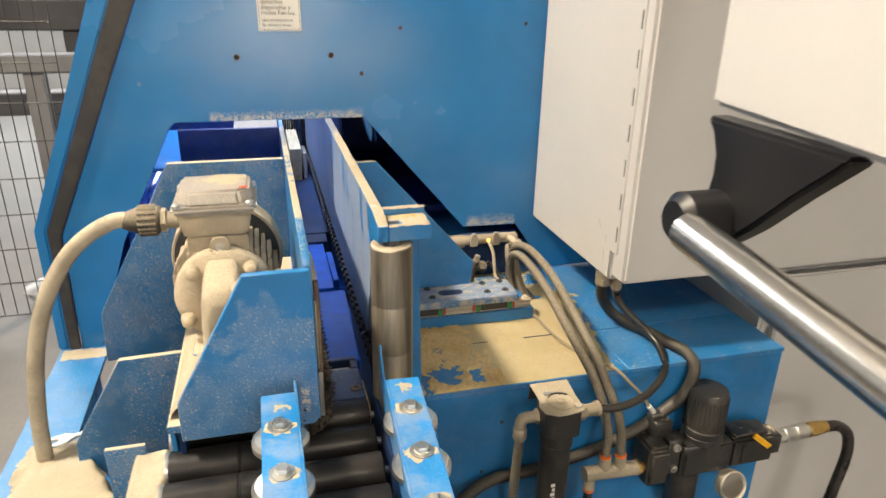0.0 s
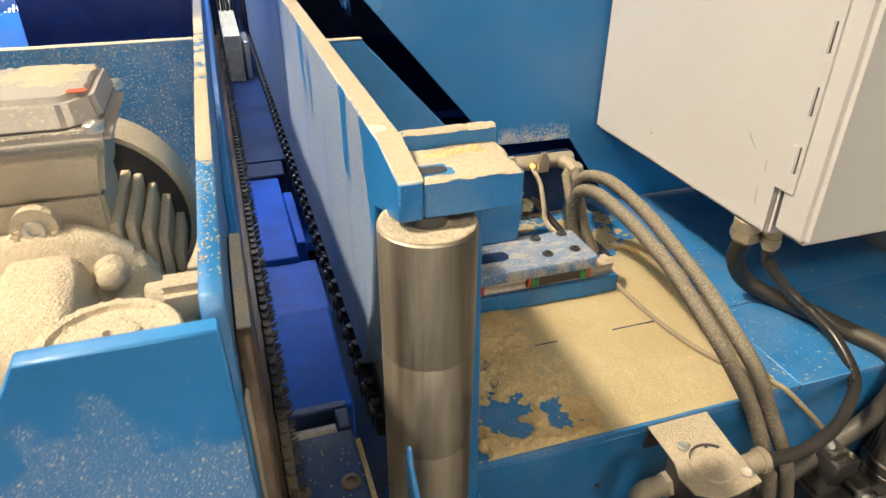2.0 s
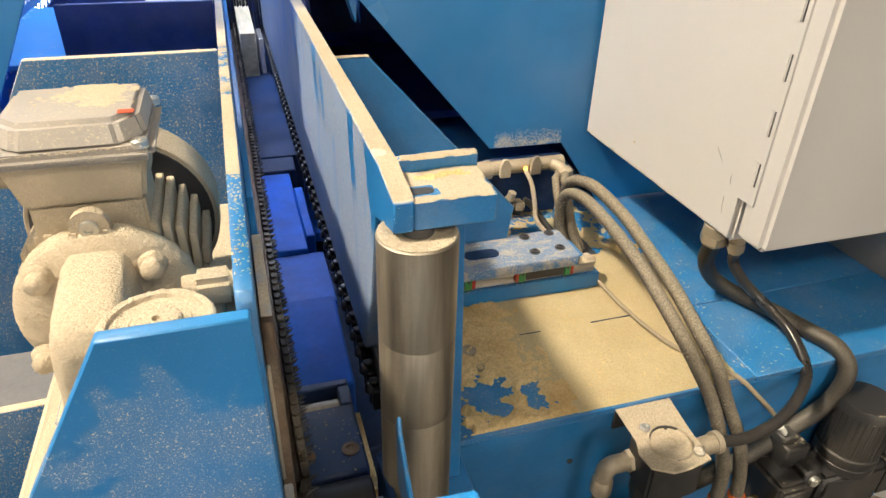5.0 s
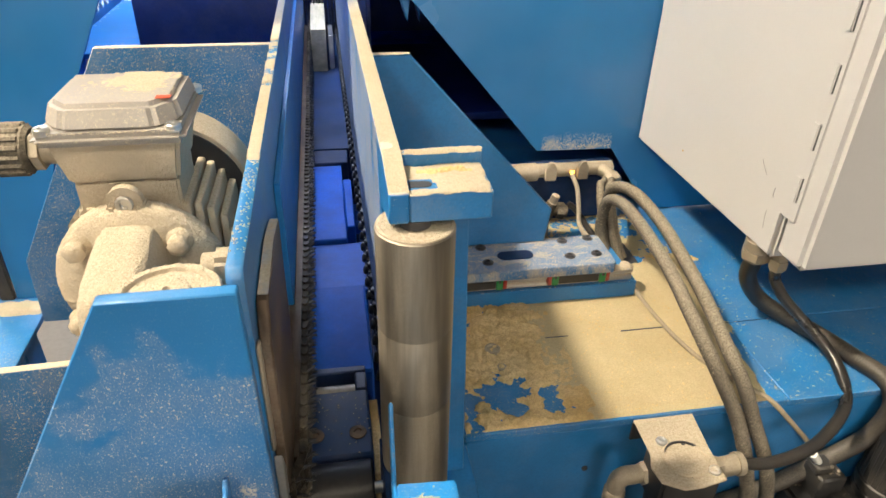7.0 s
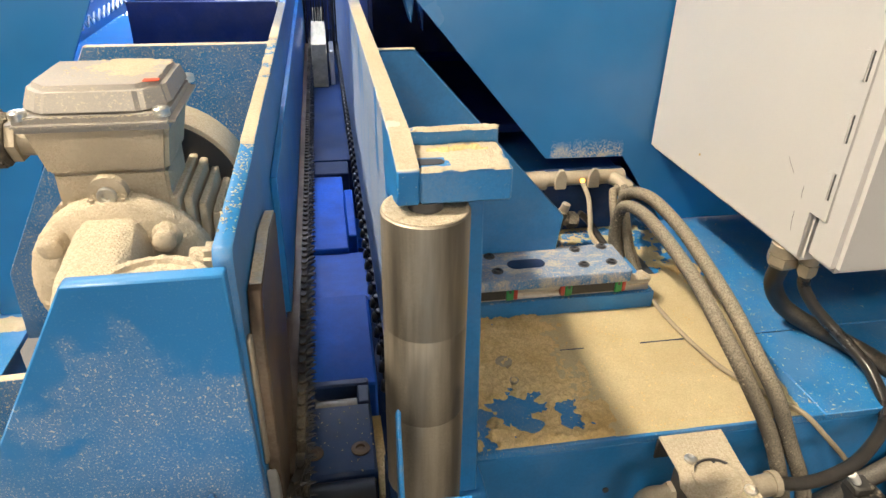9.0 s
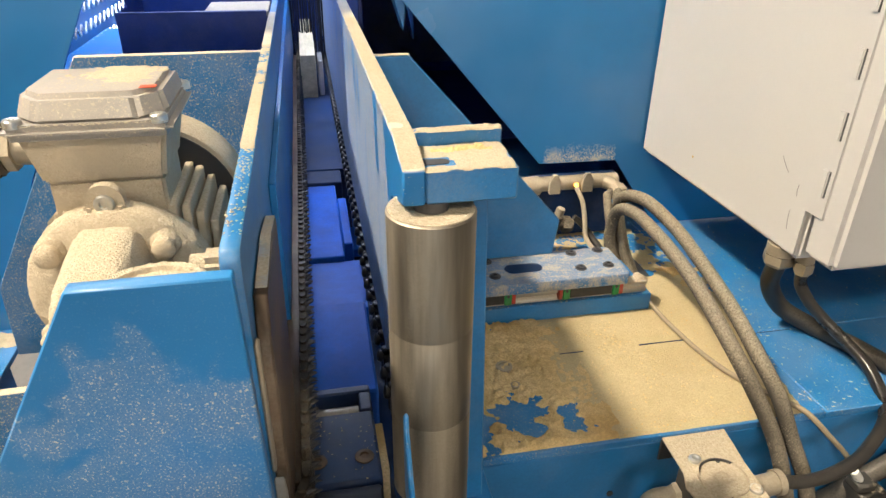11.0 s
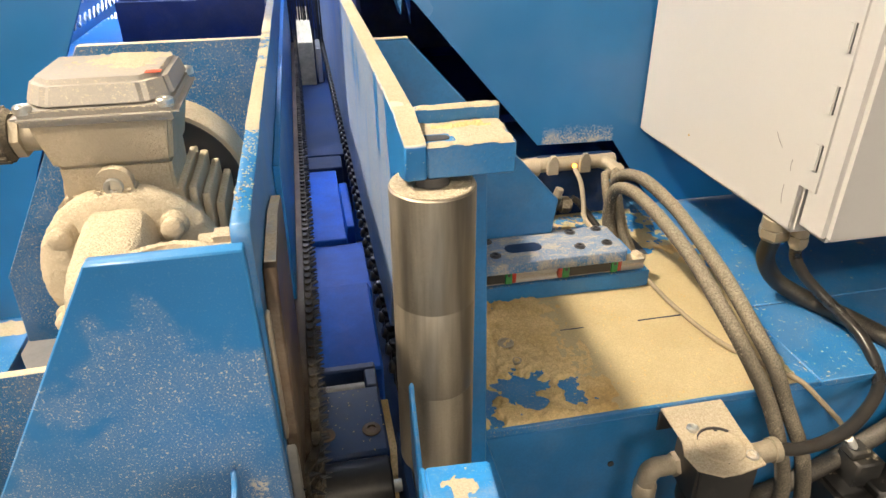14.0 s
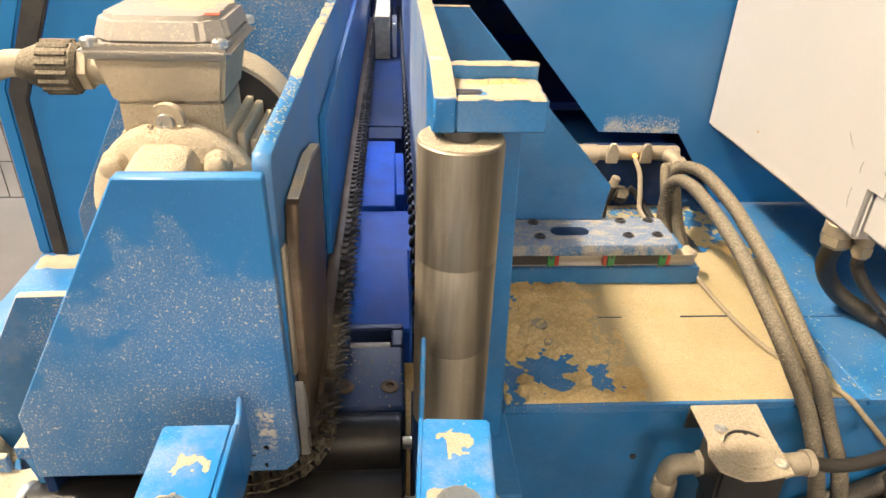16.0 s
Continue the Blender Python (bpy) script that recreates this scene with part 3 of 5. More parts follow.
for i in range(15):
    for j in range(10):
        c = Vector((-0.398, 1.93 + i * 0.04 + (0.02 if j % 2 else 0), 0.83 + j * 0.042))
        s = 0.019
        part("strand", merge(cyl(c + Vector((0, -s, 0)), c + Vector((0, 0, 0.019)), 0.003, 5, 0), cyl(c + Vector((0, s, 0)), c + Vector((0, 0, 0.019)), 0.003, 5, 0)) if not (i or j) else bpy.data.objects["strand"].data, zinc, guard).location = (c - Vector((-0.398, 1.93, 0.83)))
single("inner_panel", prism([(-0.405, 1.80), (-0.235, 1.80), (-0.235, 2.3), (-0.405, 2.3)], "z", 1.05, 1.06), paint, "bright blue sloping panel inside the hood", "panel")
single("drip_tray", merge(box(-0.1, 0.012, 1.76, 1.9, 1.160, 1.168, 0.001), box(-0.1, 0.0, 1.80, 1.82, 0.74, 1.16, 0.001)), dusty_cast, "dust covered steel tray behind the cross plate", "tray")
lampf = thing("hood_lamp", "cold white lamp inside the saw hood", "lamp")
part("housing", box(-0.16, 0.14, 1.88, 2.62, 1.88, 2.08, 0.004), grey_steel, lampf)
brush = thing("strip_brush", "black bristle curtain inside the hood", "brush")
part("holder", box(0.03, 0.14, 2.60, 2.63, 1.22, 1.26, 0.002), dark_steel, brush)
for i in range(40):
    x = 0.034 + i * 0.0026
    part("bristle", cyl((x, 2.615, 1.22), (x + random.uniform(-0.004, 0.004), 2.60 + random.uniform(0, 0.03), 0.89), 0.0014, 4, 0), stud_mat, brush)
part("post", box(0.14, 0.16, 2.60, 2.63, 0.74, 1.26, 0.002), dark_steel, brush)

# ---- machine base ----
base = thing("machine_base", "blue painted steel machine base with flat top", "machine base")
part("body", box(0.226, 1.041, 0.996, 2.2, 0.12, 0.790, 0.003), paint, base)
part("top_plate", box(0.226, 0.66, 0.994, 1.163, 0.790, 0.80, 0.0012), paint_flecks, base)
part("top_plate", box(0.226, 0.66, 1.164, 1.62, 0.790, 0.80, 0.0012), paint_flecks, base)
part("top_plate", box(0.661, 1.041, 0.994, 1.163, 0.790, 0.80, 0.0012), paint_flecks, base)
part("top_plate", box(0.661, 1.041, 1.164, 1.62, 0.790, 0.80, 0.0012), paint_flecks, base)
for x in (0.28, 0.97):
    part("foot", box(x, x + 0.06, 1.02, 1.10, 0, 0.12, 0.004), dark_steel, base)
    part("foot", box(x, x + 0.06, 2.08, 2.16, 0, 0.12, 0.004), dark_steel, base)
for x0, x1, zt in ((0.378, 0.412, 0.8040), (0.494, 0.560, 0.8040), (0.662, 0.730, 0.8006)):
    part("seam", box(x0, x1, 1.1596, 1.1604, 0.7995, zt, 0), dark_blue, base, "dark plate seam")
for x, z in ((0.352, 0.60), (0.39, 0.715)):
    part("bolt_hole", cyl((x, 0.9965, z), (x, 0.9945, z), 0.004, 12, 0), dark_steel, base)

# sawdust on the base


def rim(x, y):
    return 0.012 * fbm(x, y, 38, 2) + 0.006 * nz(x, y, 140, 5)


def pale_zone(x, y):
    right = (0.632 + (y - 0.99) * 0.15 + (0.02 * fbm(x, y, 26, 8) if y > 1.13 else 0)) - x
    left = 0.338 if y > 1.085 else 0.338 + min(0.055, (1.085 - y) * 1.6)
    back = 1.345 - y + 0.05 * fbm(x, y, 22, 11)
    v = min(right + 0.25 * rim(x, y), x - left + 1.6 * rim(x, y), y - 0.9975, back)
    return v / 0.008


def bare(x, y, cx, cy, rx, ry):
    return math.exp(-((x - cx) / rx) ** 2 - ((y - cy) / ry) ** 2)


# Coarse dust; its right edge also paints the arm's shadow line on the base.
def coarse_zone(x, y):
    d = min(x - 0.228, 0.405 - x, 1.40 - y, y - 0.998)
    spots = (1.6 * bare(x, y, 0.288, 1.064, 0.036, 0.024), 1.3 * bare(x, y, 0.300, 1.030, 0.020, 0.014), 1.4 * bare(x, y, 0.352, 1.040, 0.016, 0.022), 1.2 * bare(x, y, 0.240, 1.050, 0.016, 0.030),
             0.9 * bare(x, y, 0.380, 1.200, 0.012, 0.008), 1.0 * bare(x, y, 0.245, 1.180, 0.018, 0.026), 0.8 * bare(x, y, 0.262, 1.215, 0.02, 0.012), 1.1 * bare(x, y, 0.245, 1.008, 0.012, 0.012))
    v = 0.66 - max(spots) + 0.52 * fbm(x, y, 40, 9) + 0.42 * nz(x, y, 105, 4) + 0.22 * nz(x, y, 230, 6)
    return min(d / 0.006, v * 3.2)


heap("sawdust_layer", pale_zone, lambda x, y: 0.0024 + 0.0012 * fbm(x, y, 22, 1) + 0.0004 * nz(x, y, 260, 2), 0.36, 0.80, 0.996, 1.42, 0.80, 0.003, dust_layer, "pale fine sawdust layer on the machine base")
heap("sawdust_heap", coarse_zone, lambda x, y: (0.0052 + 0.0036 * fbm(x, y, 62, 3) + 0.0040 * nz(x, y, 150, 8)) * (1.0 if x < 0.345 else max(0.35, 1 - (x - 0.345) * 16)), 0.226, 0.41, 0.996, 1.41, 0.80, 0.0020, dust_orange, "coarse sawdust heap, orange tone partly the arm's shadow")
heap("sawdust_drift", lambda x, y: 8 * (0.015 + 0.030 * fbm(x, y, 26, 6) - abs(x - 0.612 - (y - 1.15) * 0.22) * 0.8) if 1.06 < y < 1.36 else -1, lambda x, y: 0.0034 + 0.0016 * fbm(x, y, 50, 3), 0.52, 0.78, 1.05, 1.54, 0.801, 0.003, dust_orange, "orange sawdust drift along the hoses")

heap("sawdust_scatter", lambda x, y: 1.6 * fbm(x, y, 36, 14) + 0.9 * nz(x, y, 130, 3) + 0.1 - 3 * max(0, 0.41 - x) * 9 - 3 * max(0, x - 0.66) * 20, lambda x, y: 0.0018 + 0.001 * nz(x, y, 200, 2), 0.38, 0.70, 1.355, 1.52, 0.80, 0.003, dust_layer, "patchy sawdust under the hood edge")

for x, y, r in ((0.295, 1.145, 0.011), (0.299, 1.106, 0.006)):
    single("sunk_screw", merge(lathe([(r, 0), (r, 0.005), (r * 0.75, 0.0055), (r * 0.7, 0.003), (0.001, 0.003)], (x, y, 0.8015), (0, 0, 1), 18)), fitting, "sawdust filled screw head in the base", "screw", "screws in the base")
b = thing("cap_screw", "dusty socket head cap screw on the base", "screw")
part("washer", lathe([(0.017, 0), (0.017, 0.003), (0.008, 0.003)], (0.473, 1.385, 0.80), (0, 0, 1), 20), steel_dusty, b)
part("head", lathe([(0.0115, 0), (0.0115, 0.011), (0.0105, 0.012), (0.006, 0.012), (0.006, 0.006), (0.001, 0.006)], (0.473, 1.385, 0.803), (0, 0, 1), 20), steel_dusty, b)

# ---- cabinets ----
cab = thing("control_cabinet", "white steel control cabinet hanging on the hood", "cabinet")
part("body", box(0.650, 1.45, 1.100, PY - 0.001, 0.953, 2.05, 0.006, 3), white_paint, cab)
door = part("door", box(0.6515, 1.46, 1.044, 1.097, 0.966, 2.05, 0.007, 4), white_paint, cab)
part("hinge_strip", box(0.6488, 0.6545, 1.076, 1.108, 1.020, 2.03, 0.0007, 1), white_paint, cab)
for i in range(15):
    z = 1.045 + i * 0.0685
    kn = part("hinge_knuckle", box(0.6462, 0.6500, 1.0835, 1.0945, z, z + 0.034, 0.0014, 2), white_paint, cab)
    part("hinge_slit", box(0.6475, 0.6492, 1.0822, 1.0836, z + 0.001, z + 0.033, 0), dark_steel, kn, "dark hinge slit")
for x, y, r in ((0.668, 1.148, 0.0185), (0.684, 1.120, 0.0115)):
    part("cable_gland", merge(cyl((x, y, 0.954), (x, y, 0.938), r, 20), lathe([(r * 1.12, 0), (r * 1.12, 0.012), (r * 0.8, 0.018)], (x, y, 0.938), (0, 0, -1), 6)), fitting, cab, "dusty metal cable gland")
for y0, z0, y1, z1 in ((1.150, 1.052, 1.166, 1.068), (1.128, 0.985, 1.131, 1.010), (1.126, 1.03, 1.127, 1.045)):
    part("scratch", sweep([(0.6499, y0, z0), (0.6498, (y0 + y1) / 2 + 0.001, (z0 + z1) / 2), (0.6499, y1, z1)], 0.0003, 5, 3), grey_steel, cab, "thin grey scratch")
part("rivet", lathe([(0.0022, 0), (0.0016, 0.0008), (0.0004, 0.001)], (0.6502, 1.36, 0.998), (-1, 0, 0), 10), brass, cab, "tiny brass rivet")
low = thing("lower_cabinet", "white steel floor cabinet beside the base", "cabinet")
part("body", box(1.075, 1.75, 1.115, 1.52, 0.0, 0.935, 0.006, 3), white_paint, low)
part("door", box(1.095, 1.76, 1.088, 1.112, 0.05, 0.925, 0.005, 3), white_paint, low)
for z in (0.83, 0.66, 0.30):
    part("hinge_knuckle", cyl((1.0745, 1.103, z), (1.0745, 1.103, z + 0.05), 0.007, 12), white_paint, low)
single("cabinet_post", box(1.55, 1.65, 1.2, 1.5, 0.935, 0.9535, 0.003), white_paint, "white spacer between the two cabinets", "spacer")

# ---- infeed guard: plates round the motor ----
inf = thing("infeed_frame", "blue steel plates carrying the infeed motor", "machine frame")
part("front_cover", prism([(-0.067, 1.157), (0.0225, 1.157), (0.0275, 0.916), (0.017, 0.905), (-0.172, 0.905), (-0.171, 0.968)], "y", 0.816, 0.828, 0.0012), cover_blue, inf, "blue cover plate sprinkled with sawdust")
part("fence_plate", prism([(0.8285, 1.160), (0.8285, 0.935), (3.2, 0.935), (3.2, 1.168), (0.834, 1.167)], "x", 0.0265, 0.0145, 0.0015), paint_top, inf)
part("back_plate", prism([(-0.229, 1.160), (0.013, 1.160), (0.013, 0.70), (-0.415, 0.70), (-0.410, 0.822)], "y", 1.445, 1.457, 0.0012), paint_film, inf, "blue back plate with a film of dust")
part("side_plate", prism([(-0.293, 0.922), (-0.175, 0.925), (-0.175, 0.62), (-0.345, 0.62), (-0.388, 0.66), (-0.384, 0.765)], "y", 1.045, 1.055, 0.0012), paint_film, inf)
part("small_plate", prism([(-0.292, 0.868), (-0.235, 0.868), (-0.235, 0.62), (-0.292, 0.62)], "y", 0.872, 0.880, 0.0012), paint_film, inf)
part("motor_plate", prism([(0.8285, 0.925), (1.445, 0.925), (1.445, 0.912), (0.8285, 0.912)], "x", -0.192, 0.0140, 0.001), paint_film, inf)
part("motor_pedestal", box(-0.165, -0.05, 0.98, 1.30, 0.925, 0.955, 0.002), paint_film, inf)
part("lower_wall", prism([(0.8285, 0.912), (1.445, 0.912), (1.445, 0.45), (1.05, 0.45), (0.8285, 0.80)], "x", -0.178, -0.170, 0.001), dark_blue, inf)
part("corner_bracket", prism([(0.832, 0.910), (0.89, 0.910), (0.89, 0.82), (0.85, 0.82)], "x", -0.190, -0.183, 0.001), paint, inf)
part("lower_box", box(-0.435, -0.01, 1.07, 1.44, 0.25, 0.60, 0.003), dark_steel, inf)
part("foot", box(-0.38, -0.30, 1.2, 1.4, 0.0, 0.25, 0.003), dark_blue, inf)
part("foot", box(-0.10, -0.02, 1.2, 1.4, 0.0, 0.25, 0.003), dark_blue, inf)
liner = thing("wear_liner", "worn brown steel liner on the infeed fence", "liner")
part("plate", prism([(0.842, 0.922), (0.985, 0.922), (1.004, 0.99), (1.014, 1.104), (0.955, 1.117), (0.862, 1.118), (0.846, 1.085)], "x", 0.0268, 0.0365, 0.0015), rust_steel, liner)
part("top_edge", prism([(0.868, 1.1185), (0.953, 1.1176), (1.012, 1.1048), (1.012, 1.1062), (0.953, 1.1190), (0.868, 1.1200)], "x", 0.0280, 0.0360, 0.0003), steel_dusty, liner, "pale dust along the top edge")
part("lower_tab", prism([(0.8305, 0.906), (0.8405, 0.906), (0.8405, 0.960), (0.8305, 0.985)], "x", 0.0268, 0.0345, 0.001), steel_dusty, liner, "dusty steel tab")
single("wear_strip", box(0.0268, 0.0300, 0.829, 0.8395, 0.990, 1.100, 0.0015), fitting, "dusty pale edge strip beside the liner", "strip")
single("backing_rail", box(0.0268, 0.034, 1.10, 3.1, 0.94, 1.10, 0.001), paint, "blue backing rail behind the spiked chain", "rail")


def dust_wedge(name, pts, w, label):
    """A ridge of packed sawdust along a line."""
    path = smooth_path(pts, 8)
    bm = bmesh.new()
    rows = []
    for i, p in enumerate(path):
        row = []
        for k in range(11):
            u = -1 + k / 5
            h = w * 1.0 * (1 - abs(u) ** 2.5) * (1 + 0.35 * noise.noise(Vector((p.y * 30, u * 2, p.x * 20))))
            row.append(bm.verts.new((p.x + u * w, p.y + 0.004 * noise.noise(Vector((u * 3, i, 2))), p.z + h)))
        rows.append(row)
    for a, c in zip(rows, rows[1:]):
        for k in range(10):
            bm.faces.new((a[k], a[k + 1], c[k + 1], c[k]))
    bmesh.ops.recalc_face_normals(bm, faces=bm.faces[:])
    return tagged(part(name, bm, dust_pale), label, "sawdust", "", "stuff")


dust_wedge("sawdust_ridge", [(-0.160, 1.05, 0.925), (-0.160, 0.94, 0.925), (-0.162, 0.845, 0.9245)], 0.028, "packed sawdust ridge beside the gearbox")
slab = thing("dusty_beam", "steel box beam buried under pale sawdust", "beam")
part("beam", box(-0.252, -0.201, 0.50, 0.880, 0.70, 0.835, 0.002), paint_film, slab)
part("leg", box(-0.252, -0.206, 0.60, 0.66, 0.0, 0.70, 0.002), dark_blue, slab)
heap("sawdust_cap", lambda x, y: min(x + 0.2535, -0.1995 - x, y - 0.50, 0.881 - y) / 0.008 + 0.3, lambda x, y: 0.018 + 0.004 * fbm(x, y, 40, 1), -0.256, -0.198, 0.495, 0.885, 0.8345, 0.003, dust_pale, "thick pale sawdust on the box beam")

# left table
tab = thing("side_table", "blue steel side table under loose sawdust", "machine table")
part("top", prism([(-0.53, 1.54), (-0.42, 1.54), (-0.425, 1.50), (-0.418, 1.17), (-0.335, 1.02), (-0.26, 0.85), (-0.262, 0.50), (-0.56, 0.50), (-0.525, 1.06)], "z", 0.690, 0.70, 0.001), paint_flecks, tab)
part("leg", box(-0.50, -0.44, 1.40, 1.46, 0, 0.69, 0.003), paint, tab)
part("leg", box(-0.50, -0.44, 0.55, 0.61, 0, 0.69, 0.003), paint, tab)


def table_zone(x, y):
    line = -0.505 + max(0, 1.13 - y) * 0.12
    v = min((x - line) / 0.02, (1.155 - y) / 0.02, (-0.418 + max(0, 1.17 - y) * 0.5 - x) / 0.01)
    return v + 0.8 * fbm(x, y, 30, 4)


heap("sawdust_pile", table_zone, lambda x, y: 0.008 + 0.022 * max(0, min(1, (1.16 - y) / 0.12)) + 0.005 * fbm(x, y, 25, 1), -0.54, -0.27, 0.52, 1.17, 0.70, 0.004, dust_pale, "loose pale sawdust pile on the side table")
heap("sawdust_streak", lambda x, y: (0.02 - abs(y - 1.492)) / 0.006 + fbm(x, y, 50, 2) * 0.8 if -0.52 < x < -0.425 else -1, lambda x, y: 0.006 + 0.003 * fbm(x, y, 60, 1), -0.525, -0.42, 1.46, 1.52, 0.70, 0.003, dust_pale, "sawdust streak along the hood foot")
sp = thing("open_end_spanner", "grey steel open end spanner lying in sawdust", "spanner")
jaw = [(0.000, -0.006), (0.012, -0.017), (0.030, -0.019), (0.044, -0.012), (0.030, -0.008), (0.024, 0.0), (0.030, 0.008), (0.044, 0.012), (0.030, 0.019), (0.012, 0.017), (0.000, 0.006), (-0.11, 0.005), (-0.11, -0.005)]
part("shaft_and_jaw", prism(jaw, "z", 0, 0.006, 0.001), zinc, sp)
sp.matrix_world = pose(-0.405, 1.108, 0.736, 6, 4, 195)

# ---- gear motor ----


def lumpy(bm, cuts, amp, scale=160.0):
    """Caked sawdust: a finer mesh with an uneven, grainy skin."""
    bmesh.ops.subdivide_edges(bm, edges=bm.edges[:], cuts=cuts, use_grid_fill=True)
    bm.normal_update()
    move = []
    for v in bm.verts:
        p = v.co
        move.append(v.normal * amp * (noise.noise(p * scale) + 0.7 * noise.noise(p * scale * 2.6) + 0.6 * noise.noise(p * scale * 0.3)))
    for v, d in zip(bm.verts, move):
        v.co += d
    return bm



def taper(x0, x1, y0, y1, z0, X0, X1, Y0, Y1, z1, b, seg=2):
    bm = bmesh.new()
    lo = [bm.verts.new(p) for p in ((x0, y0, z0), (x1, y0, z0), (x1, y1, z0), (x0, y1, z0))]
    hi = [bm.verts.new(p) for p in ((X0, Y0, z1), (X1, Y0, z1), (X1, Y1, z1), (X0, Y1, z1))]
    bm.faces.new(lo[::-1])
    bm.faces.new(hi)
    for i in range(4):
        j = (i + 1) % 4
        bm.faces.new((lo[i], lo[j], hi[j], hi[i]))
    bmesh.ops.recalc_face_normals(bm, faces=bm.faces[:])
    return bevel(bm, b, seg, 25)


def loft(low, high, z0, z1, b, seg):
    """A solid between two outlines of as many corners, one above the other."""
    bm = bmesh.new()
    lo = [bm.verts.new((x, y, z0)) for x, y in low]
    hi = [bm.verts.new((x, y, z1)) for x, y in high]
    bm.faces.new(lo[::-1])
    bm.faces.new(hi)
    for i in range(len(lo)):
        j = (i + 1) % len(lo)
        bm.faces.new((lo[i], lo[j], hi[j], hi[i]))
    bmesh.ops.recalc_face_normals(bm, faces=bm.faces[:])
    return bevel(bm, b, seg, 20)


MX, MZ = -0.108, 1.026
mot = thing("gear_motor", "electric gear motor thickly coated in pale sawdust", "motor")
part("housing", lathe([(0.060, 0), (0.066, 0.004), (0.066, 0.135), (0.060, 0.14)], (MX, 1.075, MZ), (0, 1, 0), 40), dusty_cast, mot)
for i in range(4):
    z = MZ - 0.052 + i * 0.0135
    half = math.sqrt(0.066 ** 2 - (z - MZ) ** 2)
    for sx in (-1, 1):
        x0, x1 = sorted((MX + sx * (half - 0.008), MX + sx * (0.078 + 0.003 * i)))
        part("cooling_fin", box(x0, x1, 1.088 + 0.010 * ((i * 7) % 3), 1.206, z - 0.0026, z + 0.0026, 0.0012), dusty_cast, mot)
for k, (dx, top) in enumerate(((0.046, 0.066), (0.0565, 0.061), (0.067, 0.050), (0.0775, 0.036), (0.087, 0.014))):
    for sx in (-1, 1):
        c = MX + sx * dx
        part("cooling_fin", lumpy(box(c - 0.0042, c + 0.0042, 1.084 + 0.008 * k, 1.206, MZ - 0.006, MZ + top, 0.0014), 2, 0.0006, 240), dusty_cast, mot)
part("fan_cowl", lathe([(0.093, 0), (0.1005, 0.0), (0.1020, 0.003), (0.1020, 0.055), (0.095, 0.068), (0.05, 0.075), (0.049, 0.073), (0.093, 0.065), (0.0990, 0.055), (0.0990, 0.004)], (MX, 1.205, MZ + 0.008), (0, 1, 0), 52), dusty_cast, mot)
# Dark disc standing in for the shaded gap between fins and cowl.
part("cowl_gap_shade", cyl((MX, 1.2025, MZ + 0.008), (MX, 1.2045, MZ + 0.008), 0.0960, 48, 0), dark_steel, mot)
part("end_bell", lumpy(lathe([(0.020, -0.001), (0.035, 0), (0.050, 0.001), (0.060, 0.003), (0.072, 0.008), (0.080, 0.014), (0.083, 0.022), (0.083, 0.034), (0.079, 0.040), (0.068, 0.055)], (MX, 1.030, MZ), (0, 1, 0), 64), 3, 0.0009, 260), dusty_cast, mot)
for a in (48, 132, 208, -28):
    c = Vector((MX + 0.070 * math.cos(radians(a)), 1.033, MZ + 0.070 * math.sin(radians(a))))
    bolt = part("flange_bolt", lathe([(0.0130, 0), (0.0120, 0.004), (0.0098, 0.006), (0.0102, 0.015), (0.0072, 0.019), (0.002, 0.021)], c, (0, -1, 0), 18), dusty_cast, mot)
    lumpy_me = bolt.data
    bmx = bmesh.new()
    bmx.from_mesh(lumpy_me)
    lumpy(bmx, 1, 0.0007, 260)
    bmx.to_mesh(lumpy_me)
    bmx.free()
gb = bmesh.new()
bmesh.ops.create_icosphere(gb, subdivisions=4, radius=1)
for v in gb.verts:
    c = [math.copysign(abs(k) ** 0.42, k) for k in v.co]
    slope = 0.80 + 0.20 * (0.5 - 0.5 * c[2])
    v.co = Vector((-0.107 + 0.039 * c[0] * slope, 0.992 + 0.060 * c[1], 1.014 + 0.078 * c[2] + 0.010 * c[1]))
gb.normal_update()
part("gearbox", lumpy(gb, 1, 0.0009, 200), dusty_cast, mot)
disc = part("drive_disc", lumpy(lathe([(0.043, 0), (0.043, 0.010), (0.041, 0.0125), (0.036, 0.0120), (0.0345, 0.0085), (0.0255, 0.0080), (0.0245, 0.0105), (0.0200, 0.0110), (0.0185, 0.0095), (0.0175, 0.0140), (0.0155, 0.0150), (0.0032, 0.0150), (0.0026, 0.0090)], (-0.047, 0.907, 1.090), (0, 0, 1), 64), 2, 0.0009, 240), dusty_cast, mot, "round drive disc caked with sawdust")
part("drive_shaft", cyl((-0.047, 0.907, 0.925), (-0.047, 0.907, 1.091), 0.024, 24), dusty_cast, mot)
lug = part("lifting_lug", merge(lathe([(0.0085, 0), (0.0165, 0.0), (0.0165, 0.010), (0.0085, 0.010)], (MX - 0.001, 1.050, 1.112), (0, 1, 0), 20), box(MX - 0.0185, MX - 0.0095, 1.046, 1.068, 1.080, 1.112, 0.003, 2), box(MX + 0.0075, MX + 0.0165, 1.046, 1.068, 1.080, 1.112, 0.003, 2), box(MX - 0.010, MX + 0.008, 1.056, 1.068, 1.085, 1.112, 0.002)), dusty_cast, mot)
part("earth_screw", merge(lathe([(0.0085, 0), (0.0085, 0.005), (0.0075, 0.006), (0.004, 0.006), (0.0035, 0.003), (0.001, 0.003)], (MX - 0.001, 1.052, 1.1115), (0, -1, 0), 14)), zinc, mot, "bright cross head screw")


